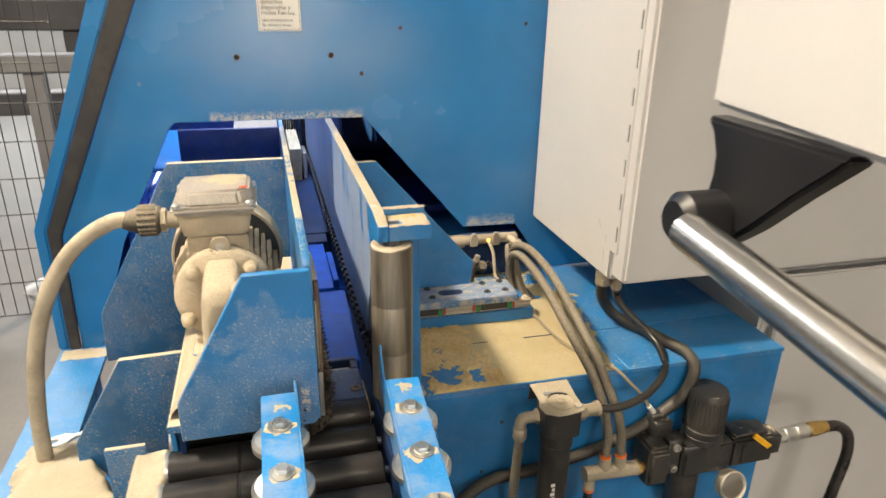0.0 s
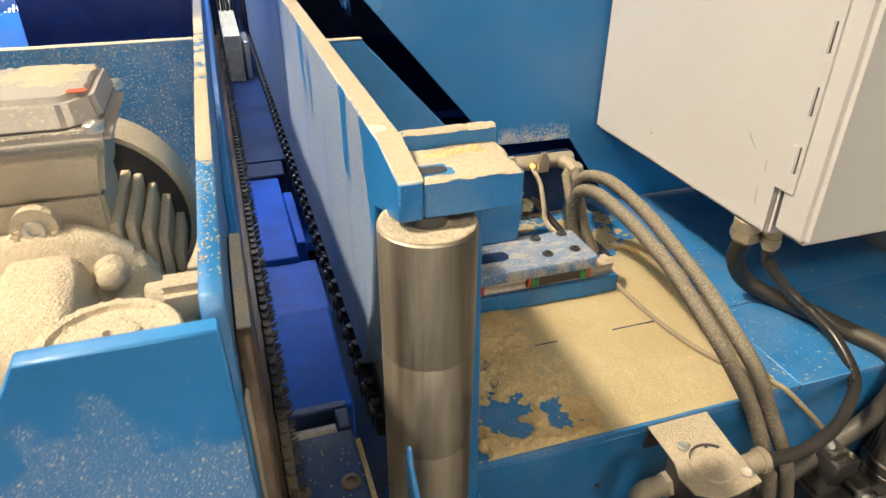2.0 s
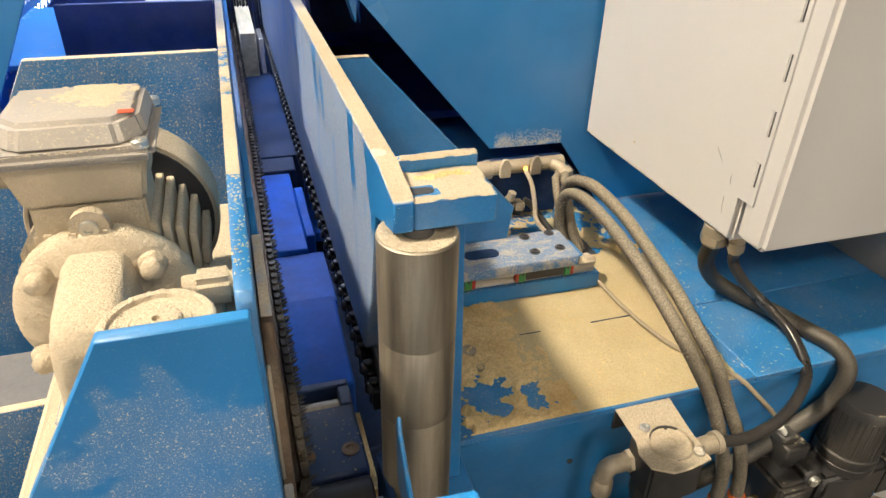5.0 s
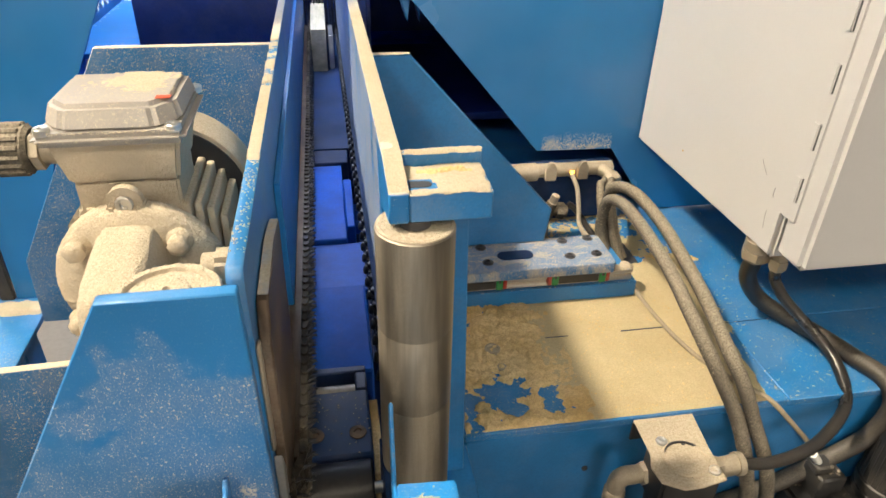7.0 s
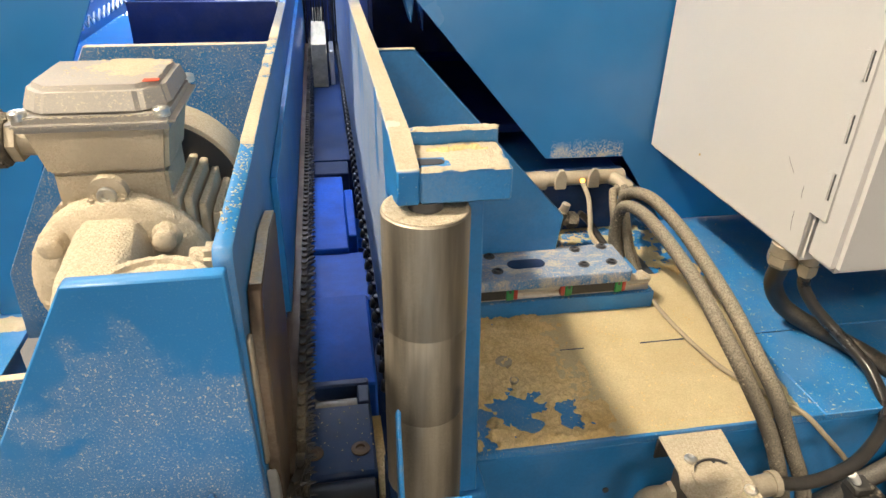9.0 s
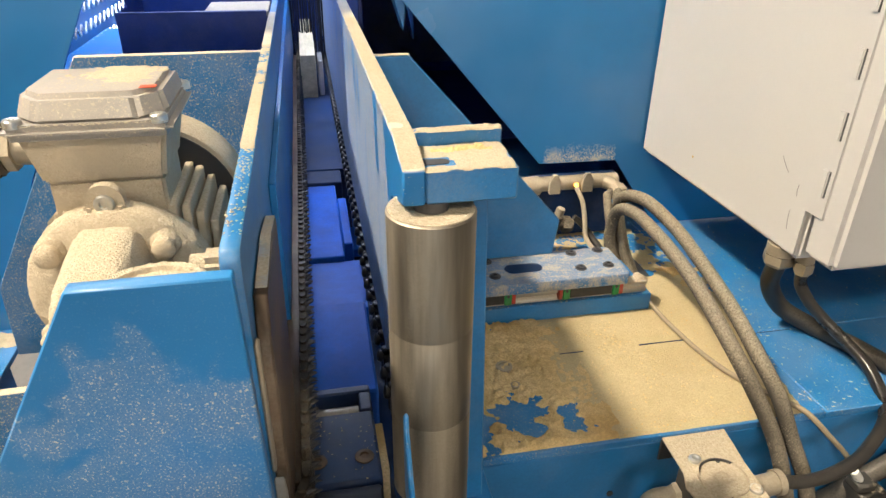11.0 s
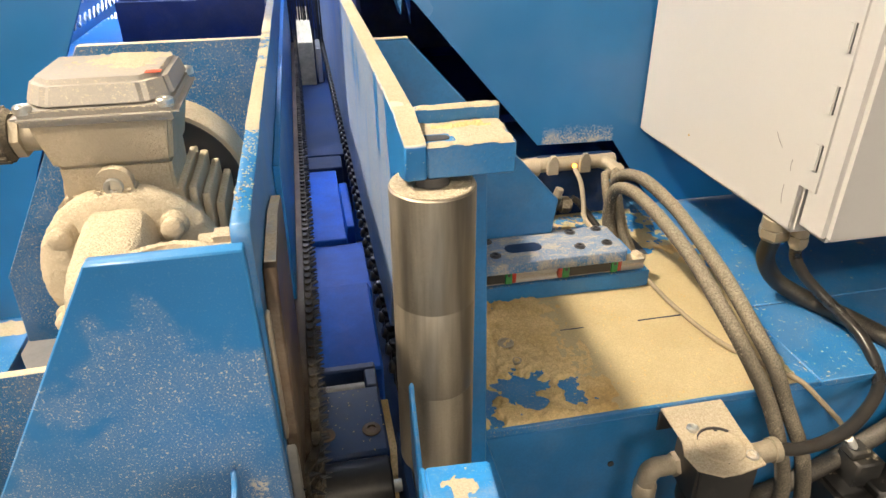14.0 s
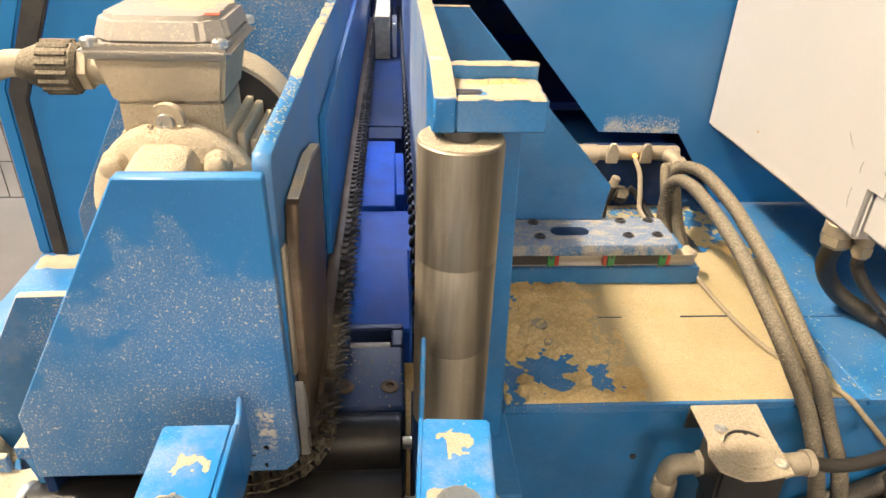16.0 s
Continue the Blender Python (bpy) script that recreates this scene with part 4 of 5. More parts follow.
tb = part("terminal_box", merge(taper(-0.163, -0.064, 1.086, 1.168, 1.075, -0.163, -0.064, 1.086, 1.168, 1.120, 0.003),
                                taper(-0.166, -0.062, 1.084, 1.170, 1.118, -0.175, -0.053, 1.074, 1.178, 1.166, 0.004)), dusty_cast, mot)
part("lid", merge(taper(-0.182, -0.044, 1.060, 1.190, 1.165, -0.182, -0.044, 1.060, 1.190, 1.179, 0.006, 4),
                  loft([(-0.177, 1.090), (-0.156, 1.066), (-0.070, 1.066), (-0.049, 1.090), (-0.049, 1.186), (-0.177, 1.186)], [(-0.170, 1.099), (-0.152, 1.078), (-0.074, 1.078), (-0.056, 1.099), (-0.056, 1.181), (-0.170, 1.181)], 1.177, 1.201, 0.005, 4)), dusty_lid, tb, "dusty lid with rounded corners")
for x, y in ((-0.0555, 1.0710), (-0.1715, 1.0710), (-0.052, 1.186), (-0.174, 1.186)):
    part("lid_screw", merge(lathe([(0.0075, 0), (0.0075, 0.006), (0.006, 0.0075), (0.003, 0.0072), (0.002, 0.005)], (x, y, 1.1762), (0, 0, 1), 14)), zinc, tb, "bright cross head screw")
part("label", box(-0.0715, -0.0575, 1.090, 1.099, 1.2008, 1.2016, 0.0002), red_ink, tb, "small red printed label")
gl = part("cable_gland", merge(cyl((-0.176, 1.125, 1.140), (-0.198, 1.125, 1.141), 0.015, 18), hexa((-0.196, 1.125, 1.141), (-1, 0, 0), 0.021, 0.010)), fitting, mot, "dusty metal gland body")
nut = part("gland_nut", lathe([(0.021, 0), (0.0245, 0.004), (0.0245, 0.034), (0.020, 0.044), (0.014, 0.060)], (-0.205, 1.125, 1.142), (-1, 0, 0.02), 24), gland_mat, mot, "ribbed black cap nut")
rib = as_mesh("rib", cyl((-0.211, 0, 0), (-0.240, 0, 0), 0.0032, 6, 0.0005), gland_mat)
for i in range(16):
    a = 2 * math.pi * i / 16
    part("rib", rib, None, nut).location = (0, 1.125 + 0.0243 * math.cos(a), 1.1422 + 0.0243 * math.sin(a))
single("motor_cable", sweep([(-0.240, 1.125, 1.143), (-0.285, 1.122, 1.143), (-0.345, 1.11, 1.105), (-0.395, 1.10, 1.03), (-0.428, 1.09, 0.93), (-0.443, 1.08, 0.82), (-0.447, 1.075, 0.74), (-0.447, 1.074, 0.702)], 0.0135, 14, 10), hose_grey, "grey motor cable looping into the side table", "cable")
fit1 = thing("pipe_plug", "sawdust caked fitting beside the motor", "fitting")
part("plug", merge(cyl((-0.012, 0.99, 1.005), (-0.012, 0.99, 1.072), 0.010, 12), box(-0.028, 0.010, 0.975, 1.005, 1.058, 1.086, 0.006, 2), cyl((-0.035, 0.99, 1.073), (0.012, 0.99, 1.073), 0.012, 14)), dusty_cast, fit1)
part("stand", cyl((-0.012, 0.99, 0.9255), (-0.012, 0.99, 1.006), 0.008, 10), dusty_cast, fit1)

# ---- spiked feed chain ----
chain = thing("spiked_feed_chain", "oily dark spiked feed chain along the fence", "chain")
cx, cy, cr = -0.020, 0.885, 0.066
line = []
STEP = 0.0155
straight = 1.75
n_st = int(straight / STEP)
for i in range(n_st):
    line.append(((cx + cr, cy + straight - i * STEP), 0.0))
n_arc = int(math.pi * cr / STEP)
for i in range(n_arc):
    a = -math.pi * i / n_arc
    line.append(((cx + cr * math.cos(a), cy + cr * math.sin(a)), a))
for i in range(30):
    line.append(((cx - cr, cy + i * STEP), math.pi))
link_mesh = as_mesh("link", merge(box(-0.004, 0.004, -0.0095, 0.0095, -0.026, -0.0235, 0.0006), box(-0.0045, 0.0045, -0.007, 0.007, -0.016, -0.0135, 0.0006), box(-0.0045, 0.0045, -0.007, 0.007, 0.0165, 0.019, 0.0006), box(-0.004, 0.004, -0.0095, 0.0095, 0.0265, 0.029, 0.0006), box(-0.004, 0.004, -0.0095, 0.0095, -0.0035, -0.0015, 0.0006), box(-0.004, 0.004, -0.0095, 0.0095, 0.0065, 0.0085, 0.0006), cyl((0, -0.006, -0.028), (0, -0.006, 0.032), 0.0038, 8, 0.0005), cyl((0, 0.003, -0.024), (0, 0.003, 0.027), 0.0030, 8, 0.0005)), chain_mat)
sp_bm = merge(lathe([(0.0028, 0), (0.0004, 0.0092)], (0.003, -0.004, 0.025), (1, 0.2, 0.35), 6), lathe([(0.0026, 0), (0.0004, 0.0082)], (0.003, 0.003, -0.018), (1, -0.2, 0.0), 6), lathe([(0.0024, 0), (0.0004, 0.0085)], (0.003, -0.004, 0.007), (1, 0, 0.25), 6), lathe([(0.0024, 0), (0.0004, 0.0085)], (0.003, 0.004, -0.003), (1, 0, 0.05), 6))
spike_mesh = as_mesh("spike", sp_bm, stud_mat)
for i, ((x, y), a) in enumerate(line):
    ob = part("link", link_mesh, None, chain)
    ob.matrix_world = Matrix.Translation((x, y, 0.905)) @ Matrix.Rotation(a, 4, "Z")
    sk = part("spike", spike_mesh, None, chain)
    sk.matrix_world = Matrix.Translation((x, y, 0.905)) @ Matrix.Rotation(a, 4, "Z") @ Matrix.Rotation(random.uniform(-0.2, 0.2), 4, "X")
part("sprocket", cyl((cx, cy, 0.896), (cx, cy, 0.912), cr - 0.006, 32), dark_steel, chain)
part("guide_rail", box(cx + 0.046, cx + cr - 0.0045, cy, 2.63, 0.89, 0.92, 0.001), rust_steel, chain, "worn brown guide rail")

# ---- clamp arm ----
arm = thing("clamp_arm", "blue steel clamp arm with dusty top edges", "clamp arm")
part("fence_plate", prism([(0.888, 1.161), (0.888, 1.187), (0.940, 1.196), (3.0, 1.192), (3.0, 0.93), (1.04, 0.93), (0.99, 1.03), (0.955, 1.14)], "x", 0.131, 0.147, 0.0015), paint_arm, arm)
part("cap", box(0.1475, 0.213, 0.888, 0.9395, 1.161, 1.186, 0.0015), paint_top, arm)
part("back_lip", box(0.1475, 0.2145, 0.940, 0.9485, 1.165, 1.1975, 0.0015), paint_top, arm)
part("slot", prism([(0.1485, 0.8990), (0.161, 0.8990), (0.1655, 0.9005), (0.167, 0.9045), (0.1655, 0.9085), (0.161, 0.910), (0.1485, 0.910)], "z", 1.1855, 1.1867, 0.0003), dark_steel, arm, "dark bolt slot")
heap("sawdust_clump", lambda x, y: (0.0058 - abs(y - 0.9265 + 0.002 * math.sin(x * 160))) / 0.003 + 1.3 * fbm(x, y, 90, 2) - (1.2 if abs(x - 0.1745) < 0.002 else 0) if 0.1565 < x < 0.204 else -1, lambda x, y: 0.004 + 0.004 * fbm(x, y, 110, 1), 0.153, 0.208, 0.912, 0.9395, 1.1855, 0.0016, dust_orange, "yellow sawdust clump on the clamp arm cap")
part("column", prism([(0.168, 1.1605), (0.204, 1.1605), (0.212, 0.815), (0.168, 0.815)], "y", 0.934, 0.9485, 0.0015), paint, arm)
part("foot", box(0.128, 0.222, 0.86, 0.97, 0.805, 0.8155, 0.0015), paint, arm)
part("gusset", prism([(0.1475, 1.174), (0.201, 1.174), (0.424, 0.927), (0.417, 0.871), (0.1475, 0.871)], "y", 1.318, 1.330, 0.0015), paint, arm)
heap("sawdust_edge", lambda x, y: 1.0, lambda x, y: 0.0012 + 0.0008 * nz(x, y, 300), 0.1475, 0.2015, 1.318, 1.330, 1.174, 0.003, dust_pale, "thin sawdust line on the gusset edge")
sl = part("slide_plate", prism([(0.2, 1.240), (0.506, 1.240), (0.511, 1.248), (0.511, 1.322), (0.505, 1.328), (0.2, 1.328)], "z", 0.853, 0.8705, 0.0015), paint_slide, arm, "dusty blue slide plate")
for x, y in ((0.313, 1.267), (0.311, 1.311), (0.444, 1.269), (0.446, 1.315), (0.488, 1.271), (0.490, 1.318), (0.268, 1.29)):
    part("screw", lathe([(0.0085, 0), (0.0085, 0.0012), (0.0062, 0.0012), (0.0060, 0.0035), (0.0032, 0.0035), (0.003, 0.0012)], (x, y, 0.8702), (0, 0, 1), 14), dark_steel, sl)
part("oval_hole", prism([(0.360 + math.copysign(0.016, math.cos(t)) + 0.0125 * math.cos(t), 1.283 + 0.0125 * math.sin(t)) for t in (2 * math.pi * i / 24 for i in range(24))], "z", 0.8695, 0.8712, 0.0003), dark_blue, sl, "dark oval hole")
rail = thing("linear_rail", "steel linear guide rail on a blue bar", "linear rail")
part("bar", box(0.226, 0.552, 1.246, 1.36, 0.8005, 0.829, 0.0015), paint, rail)
part("rail", prism([(1.253, 0.829), (1.273, 0.829), (1.273, 0.834), (1.269, 0.838), (1.273, 0.842), (1.273, 0.8465), (1.253, 0.8465), (1.253, 0.842), (1.257, 0.838), (1.253, 0.834)], "x", 0.24, 0.545, 0.0006), steel_dusty, rail)
part("dust_clump", cyl((0.533, 1.266, 0.829), (0.546, 1.270, 0.848), 0.012, 9, 0.004), dusty_cast, rail, "caked sawdust on the rail end")
for x0, x1 in ((0.235, 0.340), (0.405, 0.505)):
    car = thing("guide_carriage", "black guide carriage with green end caps", "carriage", "carriages on the linear rail")
    part("block", box(x0 + 0.0172, x1 - 0.0172, 1.2475, 1.281, 0.834, 0.8528, 0.001), plastic, car)
    for e, w in ((x0 + 0.0062, x0 + 0.017), (x1 - 0.017, x1 - 0.0062)):
        part("end_cap", box(e, w, 1.2465, 1.282, 0.832, 0.8525, 0.001), green_pl, car, "green plastic end cap")
        part("cap_screw", cyl((e + 0.0054, 1.2468, 0.847), (e + 0.0054, 1.2455, 0.847), 0.0024, 8, 0.0003), dark_steel, car)
    for e, w in ((x0, x0 + 0.006), (x1 - 0.006, x1)):
        part("wiper", box(e, w, 1.2472, 1.281, 0.8325, 0.852, 0.001), red_pl, car, "red rubber wiper")

heap("sawdust_strip", lambda x, y: min(0.004, y - 1.012 - 0.3 * (x - 0.0145) + 0.006 * nz(x, y, 120, 3)) / 0.0025 + (min(0.0, 1.6 * fbm(x, y, 34, 5) - 0.3) * 4 if 1.22 < y < 1.44 else 0.25 * nz(x, y, 200, 1)), lambda x, y: 0.0014 + 0.0008 * nz(x, y, 320, 2), 0.0147, 0.02632, 1.0, 1.75, 1.1677, 0.00193, dust_pale, "pale sawdust strip along the infeed fence top", "sawdust on the fences")
heap("sawdust_strip", lambda x, y: min(0.004, y - 0.890) / 0.0025 + 0.25 * nz(x, y, 200, 4) - (3.0 * bare(x, y, 0.134, 0.962, 0.010, 0.010)), lambda x, y: 0.0016 + 0.0009 * nz(x, y, 300, 6), 0.1312, 0.14684, 0.889, 1.75, lambda x, y: 1.187 + 0.009 * (y - 0.888) / 0.052 if y < 0.94 else 1.196 - (y - 0.94) * 0.00194, 0.00195, dust_pale, "pale sawdust strip along the clamp arm top", "sawdust on the fences")
heap("sawdust_sheet", lambda x, y: min(x - 0.1485, 0.2125 - x, y - 0.889, 0.940 - y) / 0.003 + 0.5 + 1.4 * fbm(x, y, 48, 12) + (-6 if x < 0.1695 and 0.896 < y < 0.913 else 0) - 2.2 * bare(x, y, 0.186, 0.908, 0.012, 0.003), lambda x, y: 0.0012 + 0.0008 * nz(x, y, 260, 7), 0.147, 0.214, 0.887, 0.941, 1.1857, 0.0016, dust_pale, "thin sawdust sheet on the clamp arm cap")
heap("sawdust_sheet", lambda x, y: min(x - 0.1485, 0.2140 - x, y - 0.9395, 0.949 - y) / 0.002 + 0.8 * fbm(x, y, 60, 3), lambda x, y: 0.0012 + 0.0008 * nz(x, y, 260, 8), 0.147, 0.216, 0.938, 0.950, 1.1972, 0.0016, dust_pale, "thin sawdust sheet on the clamp arm lip")
heap("sawdust_patch", lambda x, y: 0.5 - ((x + 0.100) / 0.050) ** 2 - ((y - 1.150) / 0.040) ** 2 + 0.9 * fbm(x, y, 42, 2) + 0.8 * nz(x, y, 170, 4), lambda x, y: 0.0012 + 0.0010 * nz(x, y, 240, 5), -0.168, -0.057, 1.082, 1.180, 1.2013, 0.0018, dust_pale, "patchy sawdust on the motor lid")

rol = thing("pressure_roller", "brushed steel vertical pressure roller", "roller")
part("drum", lathe([(0.0315, 0), (0.033, 0.0015), (0.033, 0.152), (0.0325, 0.1532), (0.033, 0.1545), (0.033, 0.2372), (0.0328, 0.2378), (0.033, 0.2384), (0.033, 0.3335), (0.0315, 0.335), (0.024, 0.335)], (0.153, 0.901, 0.818), (0, 0, 1), 56), steel, rol)
part("end_plate", lathe([(0.0318, 0), (0.0318, 0.0012), (0.0296, 0.0016), (0.028, 0.0006), (0.013, 0.0006)], (0.153, 0.901, 1.1528), (0, 0, 1), 36), dusty_cast, rol, "dusty roller end")
part("upper_shaft", cyl((0.153, 0.901, 1.152), (0.153, 0.901, 1.1612), 0.013, 18, 0), dark_steel, rol)
part("shaft", cyl((0.153, 0.901, 0.8155), (0.153, 0.901, 0.82), 0.011, 18, 0), steel, rol)

rc = thing("stud_chain", "black studded feed chain on the clamp arm", "chain")
stud = as_mesh("stud", merge(box(-0.004, 0.005, -0.013, 0.013, -0.020, 0.006, 0.001), lathe([(0.0070, 0), (0.0075, 0.003), (0.006, 0.006), (0.002, 0.007)], (-0.003, 0, 0.002), (-1, 0, 0.25), 10), cyl((0, 0, -0.02), (0, 0, 0.013), 0.0055, 8)), stud_mat)
for i in range(55):
    o = part("stud", stud, None, rc)
    o.matrix_world = pose(0.1325, 1.00 + i * 0.031, 0.905)
part("chain_guide", box(0.139, 0.160, 0.985, 3.0, 0.88, 0.928, 0.002), dark_steel, rc)

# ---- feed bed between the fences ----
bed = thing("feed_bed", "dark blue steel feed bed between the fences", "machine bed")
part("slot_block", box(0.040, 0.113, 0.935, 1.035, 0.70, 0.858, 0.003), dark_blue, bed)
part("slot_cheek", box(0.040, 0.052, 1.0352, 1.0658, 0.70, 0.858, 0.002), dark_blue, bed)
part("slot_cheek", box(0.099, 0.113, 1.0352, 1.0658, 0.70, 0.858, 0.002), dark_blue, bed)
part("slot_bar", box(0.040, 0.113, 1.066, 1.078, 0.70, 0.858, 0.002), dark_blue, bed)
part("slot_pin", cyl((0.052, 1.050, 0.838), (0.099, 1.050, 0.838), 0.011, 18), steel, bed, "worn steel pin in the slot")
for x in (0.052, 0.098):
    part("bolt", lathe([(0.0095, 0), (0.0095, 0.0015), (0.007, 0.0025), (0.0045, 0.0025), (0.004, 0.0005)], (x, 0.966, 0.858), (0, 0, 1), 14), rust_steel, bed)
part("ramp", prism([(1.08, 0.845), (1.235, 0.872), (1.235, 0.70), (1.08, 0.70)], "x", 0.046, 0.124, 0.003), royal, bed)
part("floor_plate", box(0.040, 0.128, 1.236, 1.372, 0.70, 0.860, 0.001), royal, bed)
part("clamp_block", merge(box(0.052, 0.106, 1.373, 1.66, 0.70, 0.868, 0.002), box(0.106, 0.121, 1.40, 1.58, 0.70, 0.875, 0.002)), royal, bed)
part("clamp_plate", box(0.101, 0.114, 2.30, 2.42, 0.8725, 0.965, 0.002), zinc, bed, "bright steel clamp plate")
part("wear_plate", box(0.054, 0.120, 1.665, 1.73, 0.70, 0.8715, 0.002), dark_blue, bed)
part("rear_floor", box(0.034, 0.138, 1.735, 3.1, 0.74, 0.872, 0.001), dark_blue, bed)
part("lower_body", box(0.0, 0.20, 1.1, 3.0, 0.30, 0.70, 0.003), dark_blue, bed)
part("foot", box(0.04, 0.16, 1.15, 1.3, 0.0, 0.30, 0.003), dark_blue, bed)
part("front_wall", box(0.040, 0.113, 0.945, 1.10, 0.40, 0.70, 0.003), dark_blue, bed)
single("gap_board", box(0.1145, 0.1255, 0.95, 1.07, 0.66, 0.805, 0.001), dust_orange, "orange sawdust packed beside the bed", "sawdust")
for y0, ln, z1 in ((2.28, 0.60, 0.985),):
    t = thing("timber", "sawn softwood stud lying on edge in the feed", "timber", "studs in the feed")
    part("stud", box(0.055, 0.095, y0, y0 + ln, 0.8725, z1, 0.0015), timber_mat, t)

# ---- roller conveyor ----
conv = thing("roller_conveyor", "black sleeved roller conveyor at the infeed", "conveyor")
for i in range(9):
    y = 0.900 - i * 0.071
    r = part("roller", lathe([(0.027, 0), (0.029, 0.002), (0.029, 0.098), (0.0275, 0.0995), (0.0275, 0.1015), (0.029, 0.103), (0.029, 0.304), (0.027, 0.306)], (-0.196, y, 0.846), (1, 0, 0), 32), roller_black, conv)
    part("end_ring", lathe([(0.0275, 0), (0.0283, 0.002), (0.0283, 0.006), (0.012, 0.007)], (-0.196, y, 0.846), (-1, 0, 0), 28), zinc, r, "bright end ring")
    part("axle", cyl((-0.205, y, 0.846), (0.124, y, 0.846), 0.006, 10), zinc, r)
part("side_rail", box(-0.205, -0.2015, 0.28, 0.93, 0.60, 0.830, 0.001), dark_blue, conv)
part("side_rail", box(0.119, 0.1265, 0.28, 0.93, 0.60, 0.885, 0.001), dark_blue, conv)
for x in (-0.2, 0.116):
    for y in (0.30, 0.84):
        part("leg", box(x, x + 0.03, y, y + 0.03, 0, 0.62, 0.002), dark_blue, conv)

# guide brackets


def guide(flip, label):
    g = thing("wheel_guide", label, "guide", "wheel guides over the rollers")
    part("bracket", prism([(-0.0235, 0.787), (0.0235, 0.787), (0.0235, 0.30), (-0.0235, 0.30)], "z", 0.978, 0.985, 0.0015, 2), paint_bright, g)
    part("side_flange", box(flip * 0.0250 - 0.0018, flip * 0.0250 + 0.0018, 0.30, 0.788, 0.925, 0.984, 0.001), paint_bright, g)
    tip = [(0.78, 0.925), (0.855, 0.925), (0.862, 0.985), (0.857, 1.004), (0.850, 0.990), (0.80, 0.965), (0.78, 0.96)] if flip < 0 else [(0.78, 0.925), (0.810, 0.925), (0.812, 0.988), (0.805, 0.992), (0.799, 0.983), (0.78, 0.978)]
    part("end_flap", prism(tip, "x", flip * 0.0250 - 0.002, flip * 0.0250 + 0.002, 0.0012), paint_bright, g)
    for y in (0.71, 0.618, 0.526, 0.434):
        part("washer", lathe([(0.0155, 0), (0.0155, 0.002), (0.008, 0.0022)], (0, y, 0.985), (0, 0, 1), 20), zinc, g)
        part("bolt", merge(lathe([(0.0115, 0), (0.0115, 0.0015)], (0, y, 0.987), (0, 0, 1), 18), hexa((0, y, 0.988), (0, 0, 1), 0.0093, 0.007)), zinc, g, "zinc plated hexagon bolt")
        part("wheel", lathe([(0.020, 0), (0.033, 0.003), (0.0375, 0.008), (0.0375, 0.016), (0.033, 0.021), (0.016, 0.024), (0.012, 0.026)], (0, y, 0.950), (0, 0, 1), 32), zinc, g, "bright steel guide wheel")
    part("post", box(-0.02, 0.02, 0.30, 0.33, 0.62, 0.978, 0.002), paint_bright, g)
    part("post_foot", box(-0.06, 0.06, 0.285, 0.345, 0.0, 0.62, 0.003), paint_bright, g)
    return g


g1 = guide(1, "bright blue wheel guide bracket with four bolts")
g1.matrix_world = pose(-0.033, 0, 0)
g2 = guide(-1, "bright blue wheel guide beside the pressure roller")
g2.matrix_world = Matrix.Translation((0.1465, 0.785, 0)) @ Matrix.Rotation(radians(-3.5), 4, "Z") @ Matrix.Translation((0, -0.785, 0))

heap("sawdust_smear", lambda x, y: 0.75 - ((x - 0.147) / 0.018) ** 2 - ((y - 0.765) / 0.015) ** 2 + 0.9 * fbm(x, y, 60, 4) + 0.5 * nz(x, y, 200, 2), lambda x, y: 0.0006 + 0.0004 * nz(x, y, 300, 1), 0.124, 0.169, 0.735, 0.786, 0.985, 0.0018, dust_pale, "thin sawdust smear on the wheel guide", "smears on the guides")
heap("sawdust_smear", lambda x, y: 0.5 - ((x + 0.030) / 0.016) ** 2 - ((y - 0.752) / 0.012) ** 2 + 0.9 * fbm(x, y, 60, 9) + 0.5 * nz(x, y, 200, 2), lambda x, y: 0.0006 + 0.0004 * nz(x, y, 300, 1), -0.056, -0.010, 0.725, 0.786, 0.985, 0.0018, dust_pale, "thin sawdust smear on the wheel guide", "smears on the guides")

for gx, gy in ((-0.033, 0.71), (-0.033, 0.618), (-0.033, 0.526), (0.1417, 0.710), (0.1361, 0.618), (0.1306, 0.526)):
    heap("sawdust_ring", lambda x, y: 0.9 - ((x - gx) / 0.021) ** 2 - ((y - gy) / 0.019) ** 2 + 0.8 * fbm(x, y, 55, gy * 9), lambda x, y: 0.0008 + 0.0004 * nz(x, y, 300, 1), gx - 0.0225, gx + 0.0225, gy - 0.03, gy + 0.03, 0.985, 0.0018, dust_pale, "thin sawdust round a guide bolt", "rings on the guides")

# ---- air service unit on the base front ----
FY = 0.950
fil = thing("air_filter", "black air filter with dust coated bracket", "air filter")
part("bracket", prism([(0.443, 0.994), (0.523, 0.994), (0.516, 0.940), (0.513, 0.890), (0.479, 0.884), (0.458, 0.884), (0.436, 0.897), (0.433, 0.920), (0.441, 0.940)], "z", 0.794, 0.797, 0.0008), dusty_cast, fil, "pale dust coated bracket plate")
part("bracket_flange", box(0.443, 0.523, 0.9925, 0.9955, 0.762, 0.7935, 0.0008), dark_steel, fil)
part("head", merge(prism([(0.440, 0.900), (0.460, 0.888), (0.508, 0.892), (0.512, 0.940), (0.505, 0.965), (0.443, 0.955)], "z", 0.735, 0.7937, 0.003, 2)), plastic, fil)
